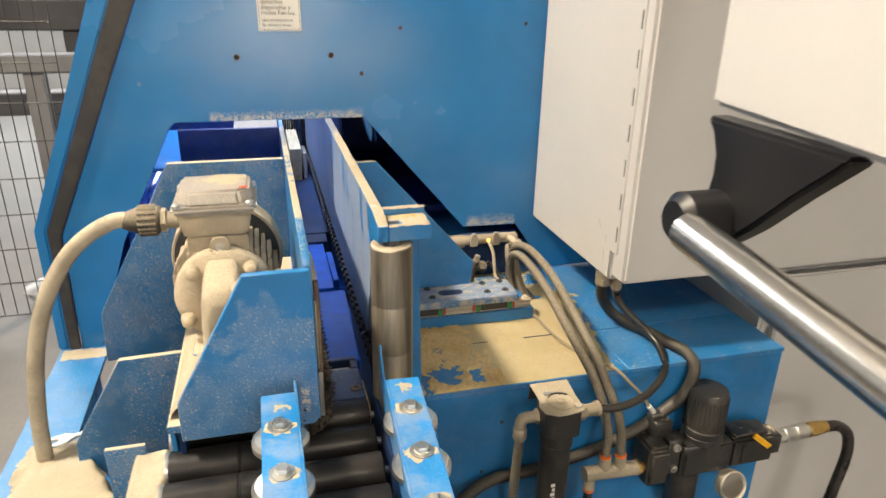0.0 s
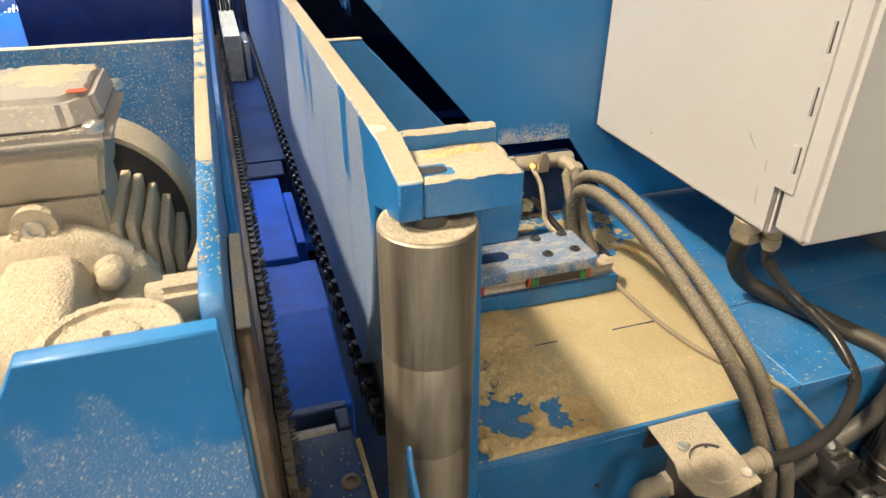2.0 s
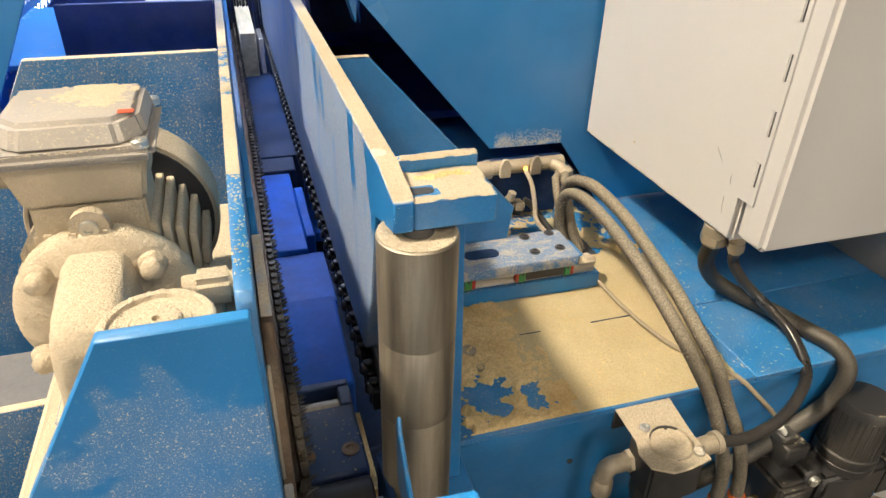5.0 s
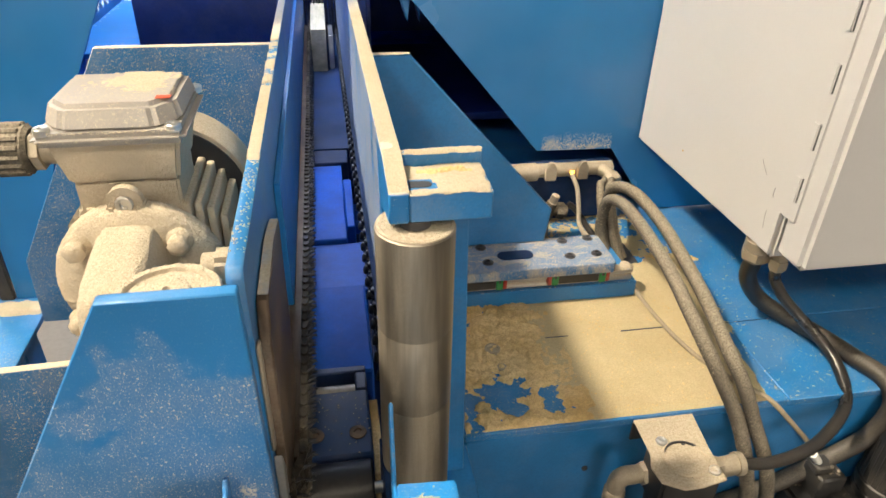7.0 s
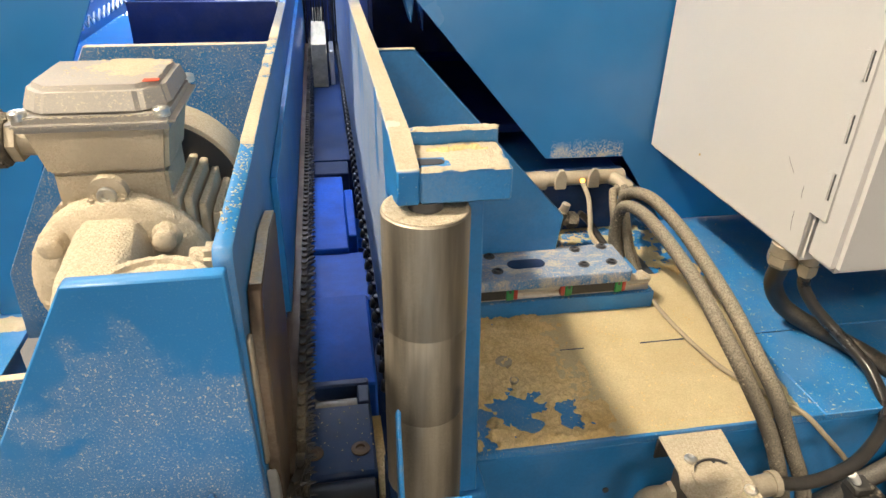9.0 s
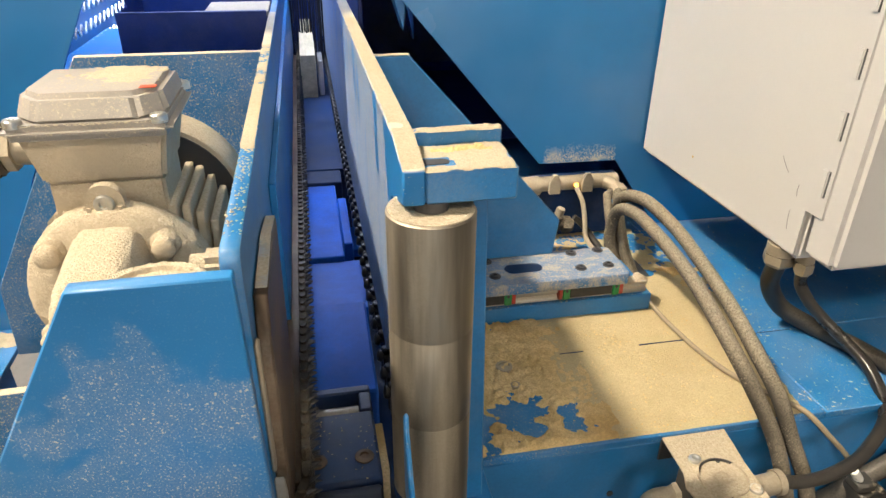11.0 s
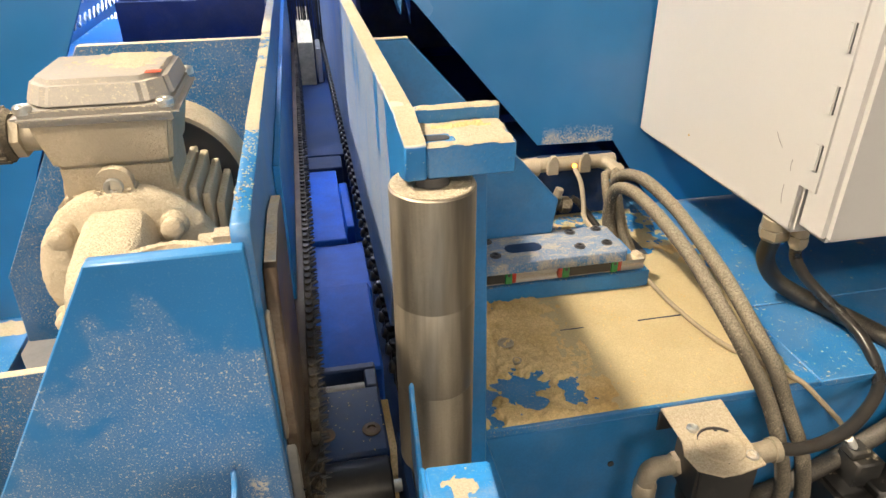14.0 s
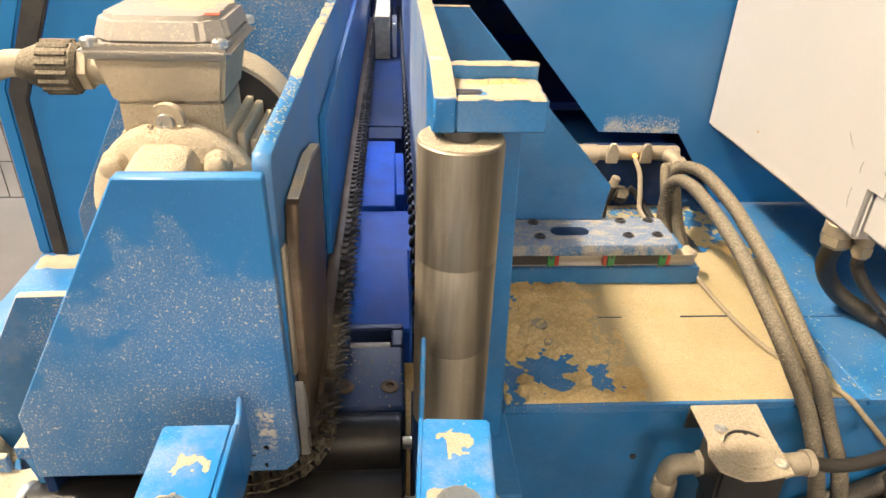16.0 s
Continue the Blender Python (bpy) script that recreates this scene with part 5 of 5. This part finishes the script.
part("cap_ring", lathe([(0.0275, 0), (0.0275, 0.003), (0.0255, 0.004), (0.0245, 0.001), (0.0100, 0.001), (0.009, 0.003), (0.007, 0.003), (0.006, 0.001)], (0.479, 0.925, 0.7965), (0, 0, 1), 30), dusty_cast, fil)
part("bowl", lathe([(0.020, 0), (0.028, 0.01), (0.030, 0.03), (0.030, 0.20), (0.033, 0.203), (0.033, 0.225), (0.031, 0.23)], (0.476, 0.925, 0.508), (0, 0, 1), 32), plastic, fil)
part("mark", merge(*[box(0.460 + 0.003 * (i % 2), 0.469, 0.8945, 0.8952, 0.578 + i * 0.011, 0.586 + i * 0.011, 0.0002) for i in range(5)]), sign_white, fil, "pale printed mark")
for x, y in ((0.462, 0.954), (0.504, 0.903)):
    part("screw", lathe([(0.0072, 0), (0.0068, 0.003), (0.004, 0.0042), (0.002, 0.0030)], (x, y, 0.7972), (0, 0, 1), 14), zinc, fil, "dull cross head screw")
for x, y in ((0.486, 0.947), (0.474, 0.900)):
    part("pin_hole", cyl((x, y, 0.7965), (x, y, 0.7982), 0.0022, 8, 0), dark_steel, fil)
EZ = 0.757
part("elbow", merge(cyl((0.445, 0.944, EZ), (0.425, 0.944, EZ), 0.0112, 18), hexa((0.447, 0.944, EZ), (-1, 0, 0), 0.0150, 0.010), sweep([(0.430, 0.944, EZ), (0.416, 0.944, EZ - 0.001), (0.409, 0.944, EZ - 0.009), (0.408, 0.944, EZ - 0.026)], 0.0115, 14), lathe([(0.0118, 0), (0.0135, 0.003), (0.0135, 0.022), (0.011, 0.026)], (0.408, 0.944, EZ - 0.022), (0, 0, -1), 18)), fitting, fil, "dusty push-in elbow")
part("port", merge(hexa((0.509, 0.934, EZ), (1, 0.1, 0), 0.0165, 0.030), cyl((0.536, 0.937, EZ), (0.564, 0.940, EZ), 0.0128, 18), lathe([(0.0150, 0), (0.0150, 0.008), (0.012, 0.009)], (0.562, 0.940, EZ), (1, 0, 0), 18)), fitting, fil, "dusty push-in port")
arc = [(0.479 + r * math.cos(radians(a)), 0.925 + r * math.sin(radians(a))) for r, aa in ((0.0258, range(35, 151, 9)), (0.0240, range(151, 34, -9))) for a in aa]
part("groove", prism(arc, "z", 0.7972, 0.8004, 0), dark_steel, fil, "dark curved groove")
single("drain_hose", sweep([(0.408, 0.944, 0.712), (0.406, 0.944, 0.65), (0.402, 0.944, 0.55), (0.402, 0.944, 0.45), (0.40, 0.944, 0.20), (0.40, 0.944, 0.004)], 0.0095, 12), hose_dusty, "dusty braided hose hanging from the filter", "hose")

tee = thing("push_in_tee", "grey push-in manifold with orange rings", "fitting")
part("body", merge(cyl((0.552, 0.935, 0.603), (0.672, 0.935, 0.597), 0.0155, 20), cyl((0.596, 0.935, 0.60), (0.596, 0.935, 0.638), 0.0125, 18), cyl((0.630, 0.935, 0.60), (0.630, 0.935, 0.635), 0.0125, 18), cyl((0.566, 0.935, 0.60), (0.566, 0.935, 0.565), 0.0115, 18)), hose_grey, tee)
for x, z, d in ((0.596, 0.638, 1), (0.630, 0.635, 1), (0.566, 0.565, -1)):
    part("ring", lathe([(0.0118, 0), (0.0125, 0.002), (0.0118, 0.005), (0.009, 0.006)], (x, 0.935, z), (0, 0, d), 20), orange_pl, tee, "orange release ring")
part("hex_end", merge(hexa((0.670, 0.935, 0.597), (1, 0, 0), 0.017, 0.010), cyl((0.679, 0.935, 0.597), (0.692, 0.935, 0.596), 0.009, 14)), brass, tee, "brass hexagon thread")
single("tee_tube", sweep([(0.566, 0.935, 0.566), (0.565, 0.937, 0.48), (0.562, 0.94, 0.35), (0.56, 0.94, 0.003)], 0.0085, 12), rubber, "black air tube under the manifold", "tube")

frl = thing("air_service_unit", "black modular compressed air service unit", "regulator")
part("block", box(0.688, 0.738, 0.915, 0.985, 0.555, 0.648, 0.006, 2), plastic, frl)
part("block_face", box(0.694, 0.732, 0.9115, 0.916, 0.565, 0.637, 0.003), plastic, frl)
part("spacer", box(0.738, 0.768, 0.925, 0.975, 0.570, 0.655, 0.004), plastic, frl)
part("spacer_bolt", lathe([(0.0085, 0), (0.0085, 0.006), (0.005, 0.006), (0.004, 0.002)], (0.753, 0.925, 0.588), (0, -1, 0), 12), zinc, frl)
part("spacer_bolt", lathe([(0.0085, 0), (0.0085, 0.006), (0.005, 0.006), (0.004, 0.002)], (0.753, 0.925, 0.640), (0, -1, 0), 12), zinc, frl)
part("sensor", merge(box(0.712, 0.752, 0.945, 0.985, 0.660, 0.690, 0.003), box(0.708, 0.735, 0.955, 0.980, 0.690, 0.704, 0.003), box(0.715, 0.745, 0.95, 0.98, 0.645, 0.662, 0.001)), plastic, frl)
part("regulator_body", merge(box(0.768, 0.890, 0.915, 0.988, 0.560, 0.640, 0.008, 3), cyl((0.830, 0.950, 0.636), (0.830, 0.950, 0.652), 0.043, 30)), plastic, frl)
kn = lathe([(0.042, 0), (0.043, 0.003), (0.043, 0.016), (0.040, 0.018), (0.040, 0.095), (0.036, 0.104), (0.010, 0.106)], (0.830, 0.950, 0.652), (0, 0, 1), 36)
kn = part("knob", kn, plastic, frl, "ribbed black adjusting knob")
rib = as_mesh("rib", cyl((0, 0, 0.672), (0, 0, 0.742), 0.0018, 5, 0), plastic)
for i in range(30):
    a = 2 * math.pi * i / 30
    part("rib", rib, None, kn).location = (0.830 + 0.040 * math.cos(a), 0.950 + 0.040 * math.sin(a), 0)
part("bowl", lathe([(0.018, 0), (0.030, 0.012), (0.033, 0.04), (0.033, 0.13)], (0.800, 0.950, 0.432), (0, 0, 1), 30), plastic, frl)
ga = part("gauge", merge(lathe([(0.0330, 0), (0.0338, 0.004), (0.0338, 0.020), (0.031, 0.022), (0.0285, 0.020), (0.0280, 0.016), (0.001, 0.016)], (0.888, 0.912, 0.530), (0.05, -1, 0.35), 32), cyl((0.888, 0.917, 0.530), (0.880, 0.945, 0.565), 0.008, 12)), steel_dusty, frl, "round steel rimmed pressure gauge")
gf = part("gauge_face", lathe([(0.0255, 0), (0.0255, 0.0005)], Vector((0.888, 0.912, 0.530)) + 0.0162 * Vector((0.05, -1, 0.35)).normalized(), (0.05, -1, 0.35), 30), dark_steel, frl, "dark gauge dial")
part("gauge_glass", lathe([(0.0262, 0), (0.0262, 0.0004), (0.018, 0.0012), (0.001, 0.0016)], Vector((0.888, 0.912, 0.530)) + 0.0174 * Vector((0.05, -1, 0.35)).normalized(), (0.05, -1, 0.35), 30), chrome, frl, "dusty shiny gauge glass")
part("sticker", box(0.866, 0.900, 0.9135, 0.9147, 0.542, 0.556, 0.0002), sign_white, frl, "white sticker")
part("valve_body", merge(box(0.890, 1.000, 0.920, 0.980, 0.562, 0.632, 0.006, 2), box(0.985, 1.025, 0.925, 0.975, 0.572, 0.622, 0.006, 2)), plastic, frl)
part("shutoff_slide", merge(box(0.900, 0.985, 0.928, 0.972, 0.632, 0.640, 0.003), box(0.915, 0.930, 0.9155, 0.921, 0.575, 0.620, 0.002)), plastic, frl)
part("tag", prism([(0.930, 0.640), (0.940, 0.648), (0.985, 0.612), (0.975, 0.604)], "y", 0.912, 0.917, 0.001), yellow_pl, frl, "yellow lock tab")
part("rear_mount", box(0.70, 0.98, 0.985, 0.9955, 0.575, 0.625, 0.002), dark_steel, frl)
cp = thing("quick_coupling", "bright steel quick coupling with brass tail", "coupling")
part("nipple", hexa((1.024, 0.950, 0.600), (1, 0, 0), 0.017, 0.022), zinc, cp)
part("sleeve", lathe([(0.013, 0), (0.017, 0.004), (0.017, 0.020), (0.0155, 0.022), (0.0155, 0.030), (0.0175, 0.032), (0.0175, 0.058), (0.013, 0.064), (0.013, 0.085)], (1.046, 0.950, 0.600), (1, 0, 0.03), 28), zinc, cp)
part("hex_tail", merge(hexa((1.115, 0.950, 0.602), (1, 0, 0.03), 0.017, 0.034), cyl((1.147, 0.950, 0.603), (1.162, 0.950, 0.6035), 0.014, 18)), brass, cp, "brass hose tail")
single("supply_hose", sweep([(1.160, 0.950, 0.6035), (1.195, 0.948, 0.600), (1.225, 0.944, 0.575), (1.235, 0.940, 0.52), (1.220, 0.935, 0.43), (1.20, 0.93, 0.30), (1.20, 0.93, 0.12), (1.24, 0.92, 0.02), (1.34, 0.90, 0.013)], 0.0125, 14), rubber, "black rubber air supply hose", "hose")

# ---- hoses and cables over the base ----
HOSE_A = [(0.545, 1.335, 0.801), (0.533, 1.363, 0.852), (0.532, 1.356, 0.913), (0.536, 1.310, 0.935), (0.536, 1.229, 0.935), (0.530, 1.129, 0.927), (0.530, 1.068, 0.908), (0.540, 1.021, 0.876), (0.557, 1.000, 0.840), (0.579, 0.981, 0.793), (0.594, 0.962, 0.740), (0.602, 0.946, 0.685), (0.596, 0.935, 0.639)]
HOSE_B = [(0.566, 1.345, 0.801), (0.549, 1.381, 0.859), (0.543, 1.369, 0.929), (0.553, 1.316, 0.952), (0.566, 1.241, 0.940), (0.570, 1.168, 0.921), (0.568, 1.095, 0.904), (0.570, 1.025, 0.873), (0.585, 0.993, 0.835), (0.604, 0.976, 0.782), (0.623, 0.956, 0.729), (0.631, 0.944, 0.678), (0.630, 0.935, 0.636)]
for line_pts in (HOSE_A, HOSE_B):
    single("braided_hose", sweep(line_pts, 0.0095, 14, 10), hose_dusty, "dust coated braided hose arching over the base", "hose", "arched hoses")
single("base_opening", prism([(0.520, 1.312), (0.600, 1.325), (0.600, 1.405), (0.520, 1.395)], "z", 0.8002, 0.8012, 0), dark_steel, "dark cable opening in the base top", "opening")
for i, (dx, dy) in enumerate(((0.0, 0.0), (0.012, -0.010), (0.024, 0.010))):
    single("tube_loop", sweep([(0.555 + dx, 1.345 + dy, 0.802), (0.543 + dx, 1.365 + dy, 0.84), (0.535 + dx, 1.385 + dy, 0.895), (0.545 + dx, 1.42 + dy, 0.915), (0.560 + dx, 1.445 + dy, 0.90), (0.585 + dx * 0.3, 1.485 + dy * 0.3, 0.898)], 0.0068, 10), gland_mat, "dusty air tube looping from the manifold", "tube", "tube loops")
single("filter_hose", sweep([(0.684, 1.120, 0.924), (0.690, 1.122, 0.902), (0.706, 1.114, 0.876), (0.730, 1.101, 0.850), (0.749, 1.079, 0.830), (0.757, 1.040, 0.813), (0.740, 0.986, 0.790), (0.688, 0.952, 0.768), (0.641, 0.940, 0.757), (0.600, 0.938, 0.753), (0.568, 0.941, 0.757)], 0.0080, 12, 10), rubber, "black hose from the cabinet to the filter", "hose")
single("power_cable", sweep([(0.668, 1.148, 0.924), (0.680, 1.165, 0.880), (0.712, 1.172, 0.836), (0.746, 1.150, 0.815), (0.772, 1.101, 0.8125), (0.789, 1.050, 0.8125), (0.803, 1.004, 0.811), (0.806, 0.978, 0.785), (0.789, 0.977, 0.731), (0.735, 0.983, 0.68), (0.66, 0.983, 0.64), (0.56, 0.983, 0.61), (0.45, 0.983, 0.592), (0.38, 0.98, 0.590), (0.32, 0.97, 0.57), (0.27, 0.95, 0.52), (0.25, 0.94, 0.30), (0.25, 0.94, 0.012)], 0.0125, 12, 10), rubber_dusty, "thick black cable hanging from the cabinet", "cable")
single("sensor_cable", sweep([(0.548, 1.278, 0.834), (0.553, 1.250, 0.812), (0.557, 1.205, 0.807), (0.561, 1.160, 0.807), (0.566, 1.125, 0.807), (0.576, 1.085, 0.807), (0.592, 1.050, 0.807), (0.612, 1.018, 0.807), (0.632, 0.996, 0.803), (0.660, 0.980, 0.775), (0.690, 0.970, 0.742), (0.705, 0.965, 0.715), (0.718, 0.967, 0.701)], 0.0034, 8, 10), cable_dusty, "thin grey sensor cable across the sawdust", "cable")
single("cable_sleeve", cyl((0.700, 0.965, 0.724), (0.716, 0.967, 0.7035), 0.0055, 10), sign_white, "white sleeve on the sensor cable", "sleeve")

# valve manifold in the cut-out
vm = thing("valve_manifold", "dusty pneumatic manifold with an amber lamp", "manifold")
part("body", merge(cyl((0.37, 1.50, 0.905), (0.455, 1.505, 0.905), 0.017, 20), cyl((0.45, 1.505, 0.907), (0.600, 1.505, 0.907), 0.013, 16)), fitting, vm)
part("nut", hexa((0.388, 1.501, 0.905), (1, 0, 0), 0.021, 0.018), fitting, vm)
for x in (0.478, 0.538):
    part("tag", prism([(x - 0.010, 0.895), (x + 0.010, 0.895), (x + 0.010, 0.918), (x + 0.004, 0.930), (x - 0.004, 0.930), (x - 0.010, 0.918)], "y", 1.484, 1.492, 0.001), hose_grey, vm, "grey plastic tag")
part("lamp", cyl((0.519, 1.492, 0.907), (0.519, 1.488, 0.907), 0.0036, 10, 0.0008), led_mat, vm, "glowing amber indicator")
part("outlet", sweep([(0.575, 1.505, 0.905), (0.585, 1.485, 0.905), (0.592, 1.465, 0.895)], 0.012, 12), fitting, vm)
part("outlet_nut", hexa((0.588, 1.475, 0.90), (0.3, -1, -0.4), 0.016, 0.014), fitting, vm)
part("stand", box(0.44, 0.60, 1.512, 1.521, 0.80, 0.92, 0.002), dark_blue, vm)
el2 = thing("elbow_valve", "dust speckled black elbow valve", "valve")
part("body", merge(cyl((0.438, 1.45, 0.862), (0.498, 1.44, 0.855), 0.011, 16), hexa((0.480, 1.443, 0.857), (1, -0.15, -0.1), 0.015, 0.014), cyl((0.462, 1.445, 0.840), (0.470, 1.440, 0.876), 0.010, 14), sweep([(0.440, 1.45, 0.862), (0.420, 1.462, 0.870), (0.408, 1.48, 0.885)], 0.008, 10)), gland_mat, el2)
part("knob", cyl((0.470, 1.440, 0.875), (0.474, 1.438, 0.890), 0.0075, 12), fitting, el2)
part("stem", cyl((0.462, 1.445, 0.80), (0.462, 1.445, 0.842), 0.007, 10), gland_mat, el2)
single("lamp_cable", sweep([(0.519, 1.488, 0.903), (0.523, 1.465, 0.885), (0.520, 1.44, 0.86), (0.518, 1.42, 0.835), (0.532, 1.39, 0.818), (0.545, 1.365, 0.812), (0.556, 1.34, 0.806)], 0.0042, 8, 8), hose_grey, "pale cable from the manifold lamp", "cable")
single("valve_tube", sweep([(0.505, 1.455, 0.862), (0.520, 1.45, 0.85), (0.535, 1.42, 0.828), (0.548, 1.39, 0.812), (0.560, 1.36, 0.808)], 0.0060, 10, 8), rubber, "black air tube from the elbow valve", "tube")
for i in range(9):
    x, y = 0.25 + i * 0.022, 1.57 + 0.02 * math.sin(i * 2.1)
    single("wood_chip", box(x, x + 0.016, y, y + 0.009, 0.800, 0.808, 0.001), timber_mat, "small offcut chip under the hood", "wood chip", "chips under the hood")

# ---- pendant with its arm ----
pen = thing("control_pendant", "white control pendant on a stainless swivel arm", "control panel")
part("panel", prism([(0.398, 0.536), (0.359, 0.292), (0.345, 0.20), (0.60, 0.16), (0.653, 0.495)], "z", 1.42, 1.95, 0.006, 3), white_paint, pen)
part("bracket", prism([(0.488, 1.4195), (0.322, 1.4195), (0.325, 1.412), (0.365, 1.376), (0.406, 1.336), (0.436, 1.312), (0.462, 1.316), (0.474, 1.334), (0.470, 1.352), (0.466, 1.370), (0.467, 1.388), (0.474, 1.405)], "x", 0.358, 0.384, 0.004, 2), stud_mat, pen, "black moulded arm bracket")
part("knuckle", cyl((0.314, 0.449, 1.334), (0.386, 0.449, 1.334), 0.0255, 28, 0.008), stud_mat, pen, "black swivel knuckle")
part("arm_tube", cyl((0.318, 0.432, 1.330), (0.300, 0.16, 1.316), 0.0175, 36), chrome, pen, "brushed stainless tube")
part("arm_post", cyl((0.300, 0.17, 1.316), (0.30, -0.60, 1.28), 0.0175, 24), chrome, pen)
part("stand_post", cyl((0.30, -0.60, 0.0), (0.30, -0.60, 1.30), 0.03, 24), chrome, pen)

pen.location = (0.0105, 0, 0)

# ---- loose crumbs and shavings of wood ----


def crumbs(name, count, spots, lo, hi, material, label, long=1.0):
    """Many small chips of wood lying on flat places: (x0, x1, y0, y1, z, share)."""
    rng = random.Random(len(name) + count)
    weights = [p[5] for p in spots]
    verts, faces = [], []
    for _ in range(count):
        x0, x1, y0, y1, z, _w = rng.choices(spots, weights)[0]
        c = Vector((rng.uniform(x0, x1), rng.uniform(y0, y1), z))
        a, r = rng.uniform(0, 6.28), rng.uniform(lo, hi) * rng.uniform(0.6, 1.0)
        ux, uy = Vector((math.cos(a), math.sin(a), 0)) * r * long * rng.uniform(0.6, 1.4), Vector((-math.sin(a), math.cos(a), 0)) * r
        hgt = r * rng.uniform(0.5, 1.0)
        n0 = len(verts)
        for p in (c - ux, c - uy * 0.8, c + ux * 0.9, c + uy, c + ux * 0.2 + Vector((0, 0, hgt))):
            verts.append(tuple(p))
        faces += [(n0, n0 + 1, n0 + 4), (n0 + 1, n0 + 2, n0 + 4), (n0 + 2, n0 + 3, n0 + 4), (n0 + 3, n0, n0 + 4)]
    me = bpy.data.meshes.new(name)
    me.from_pydata(verts, [], faces)
    me.materials.append(material)
    return tagged(new(name, me), label, "sawdust", "", "stuff")


crumbs("wood_flecks", 330, [(0.66, 0.80, 1.0, 1.5, 0.8002, 5), (0.80, 1.03, 1.0, 1.5, 0.8002, 1.5), (0.62, 0.70, 1.0, 1.3, 0.8002, 3)], 0.0005, 0.0017, dust_pale, "pale wood flecks scattered over the base", 2.6)
crumbs("sawdust_crumbs", 1500, [(0.34, 0.60, 1.0, 1.24, 0.8022, 4), (0.40, 0.56, 1.36, 1.50, 0.8022, 2)], 0.0005, 0.0016, dust_orange, "coarse crumbs on the sawdust layer", 1.6)
crumbs("lid_crumbs", 900, [(-0.145, -0.060, 1.100, 1.178, 1.2006, 5), (-0.180, -0.046, 1.061, 1.066, 1.1786, 1), (-0.180, -0.046, 1.186, 1.189, 1.1786, 1)], 0.0005, 0.0015, dust_pale, "sawdust crumbs on the motor lid", 1.3)
crumbs("edge_crumbs", 2200, [(0.0148, 0.0262, 0.85, 1.5, 1.1674, 4), (0.1315, 0.1468, 0.95, 1.6, 1.1945, 4), (0.168, 0.211, 0.890, 0.938, 1.1858, 3), (0.149, 0.214, 0.9405, 0.948, 1.1973, 1), (-0.225, 0.012, 1.4455, 1.4565, 1.1598, 2)], 0.0005, 0.0015, dust_pale, "sawdust crumbs on the top edges", 1.3)
crumbs("slide_crumbs", 500, [(0.225, 0.505, 1.246, 1.34, 0.8703, 4), (0.30, 0.552, 1.2465, 1.2525, 0.8288, 1)], 0.0005, 0.0014, dust_pale, "sawdust crumbs on the slide plate", 1.3)
crumbs("bed_crumbs", 60, [(0.042, 0.112, 0.937, 1.03, 0.858, 1)], 0.0004, 0.0012, dust_orange, "a few crumbs on the feed bed", 1.3)
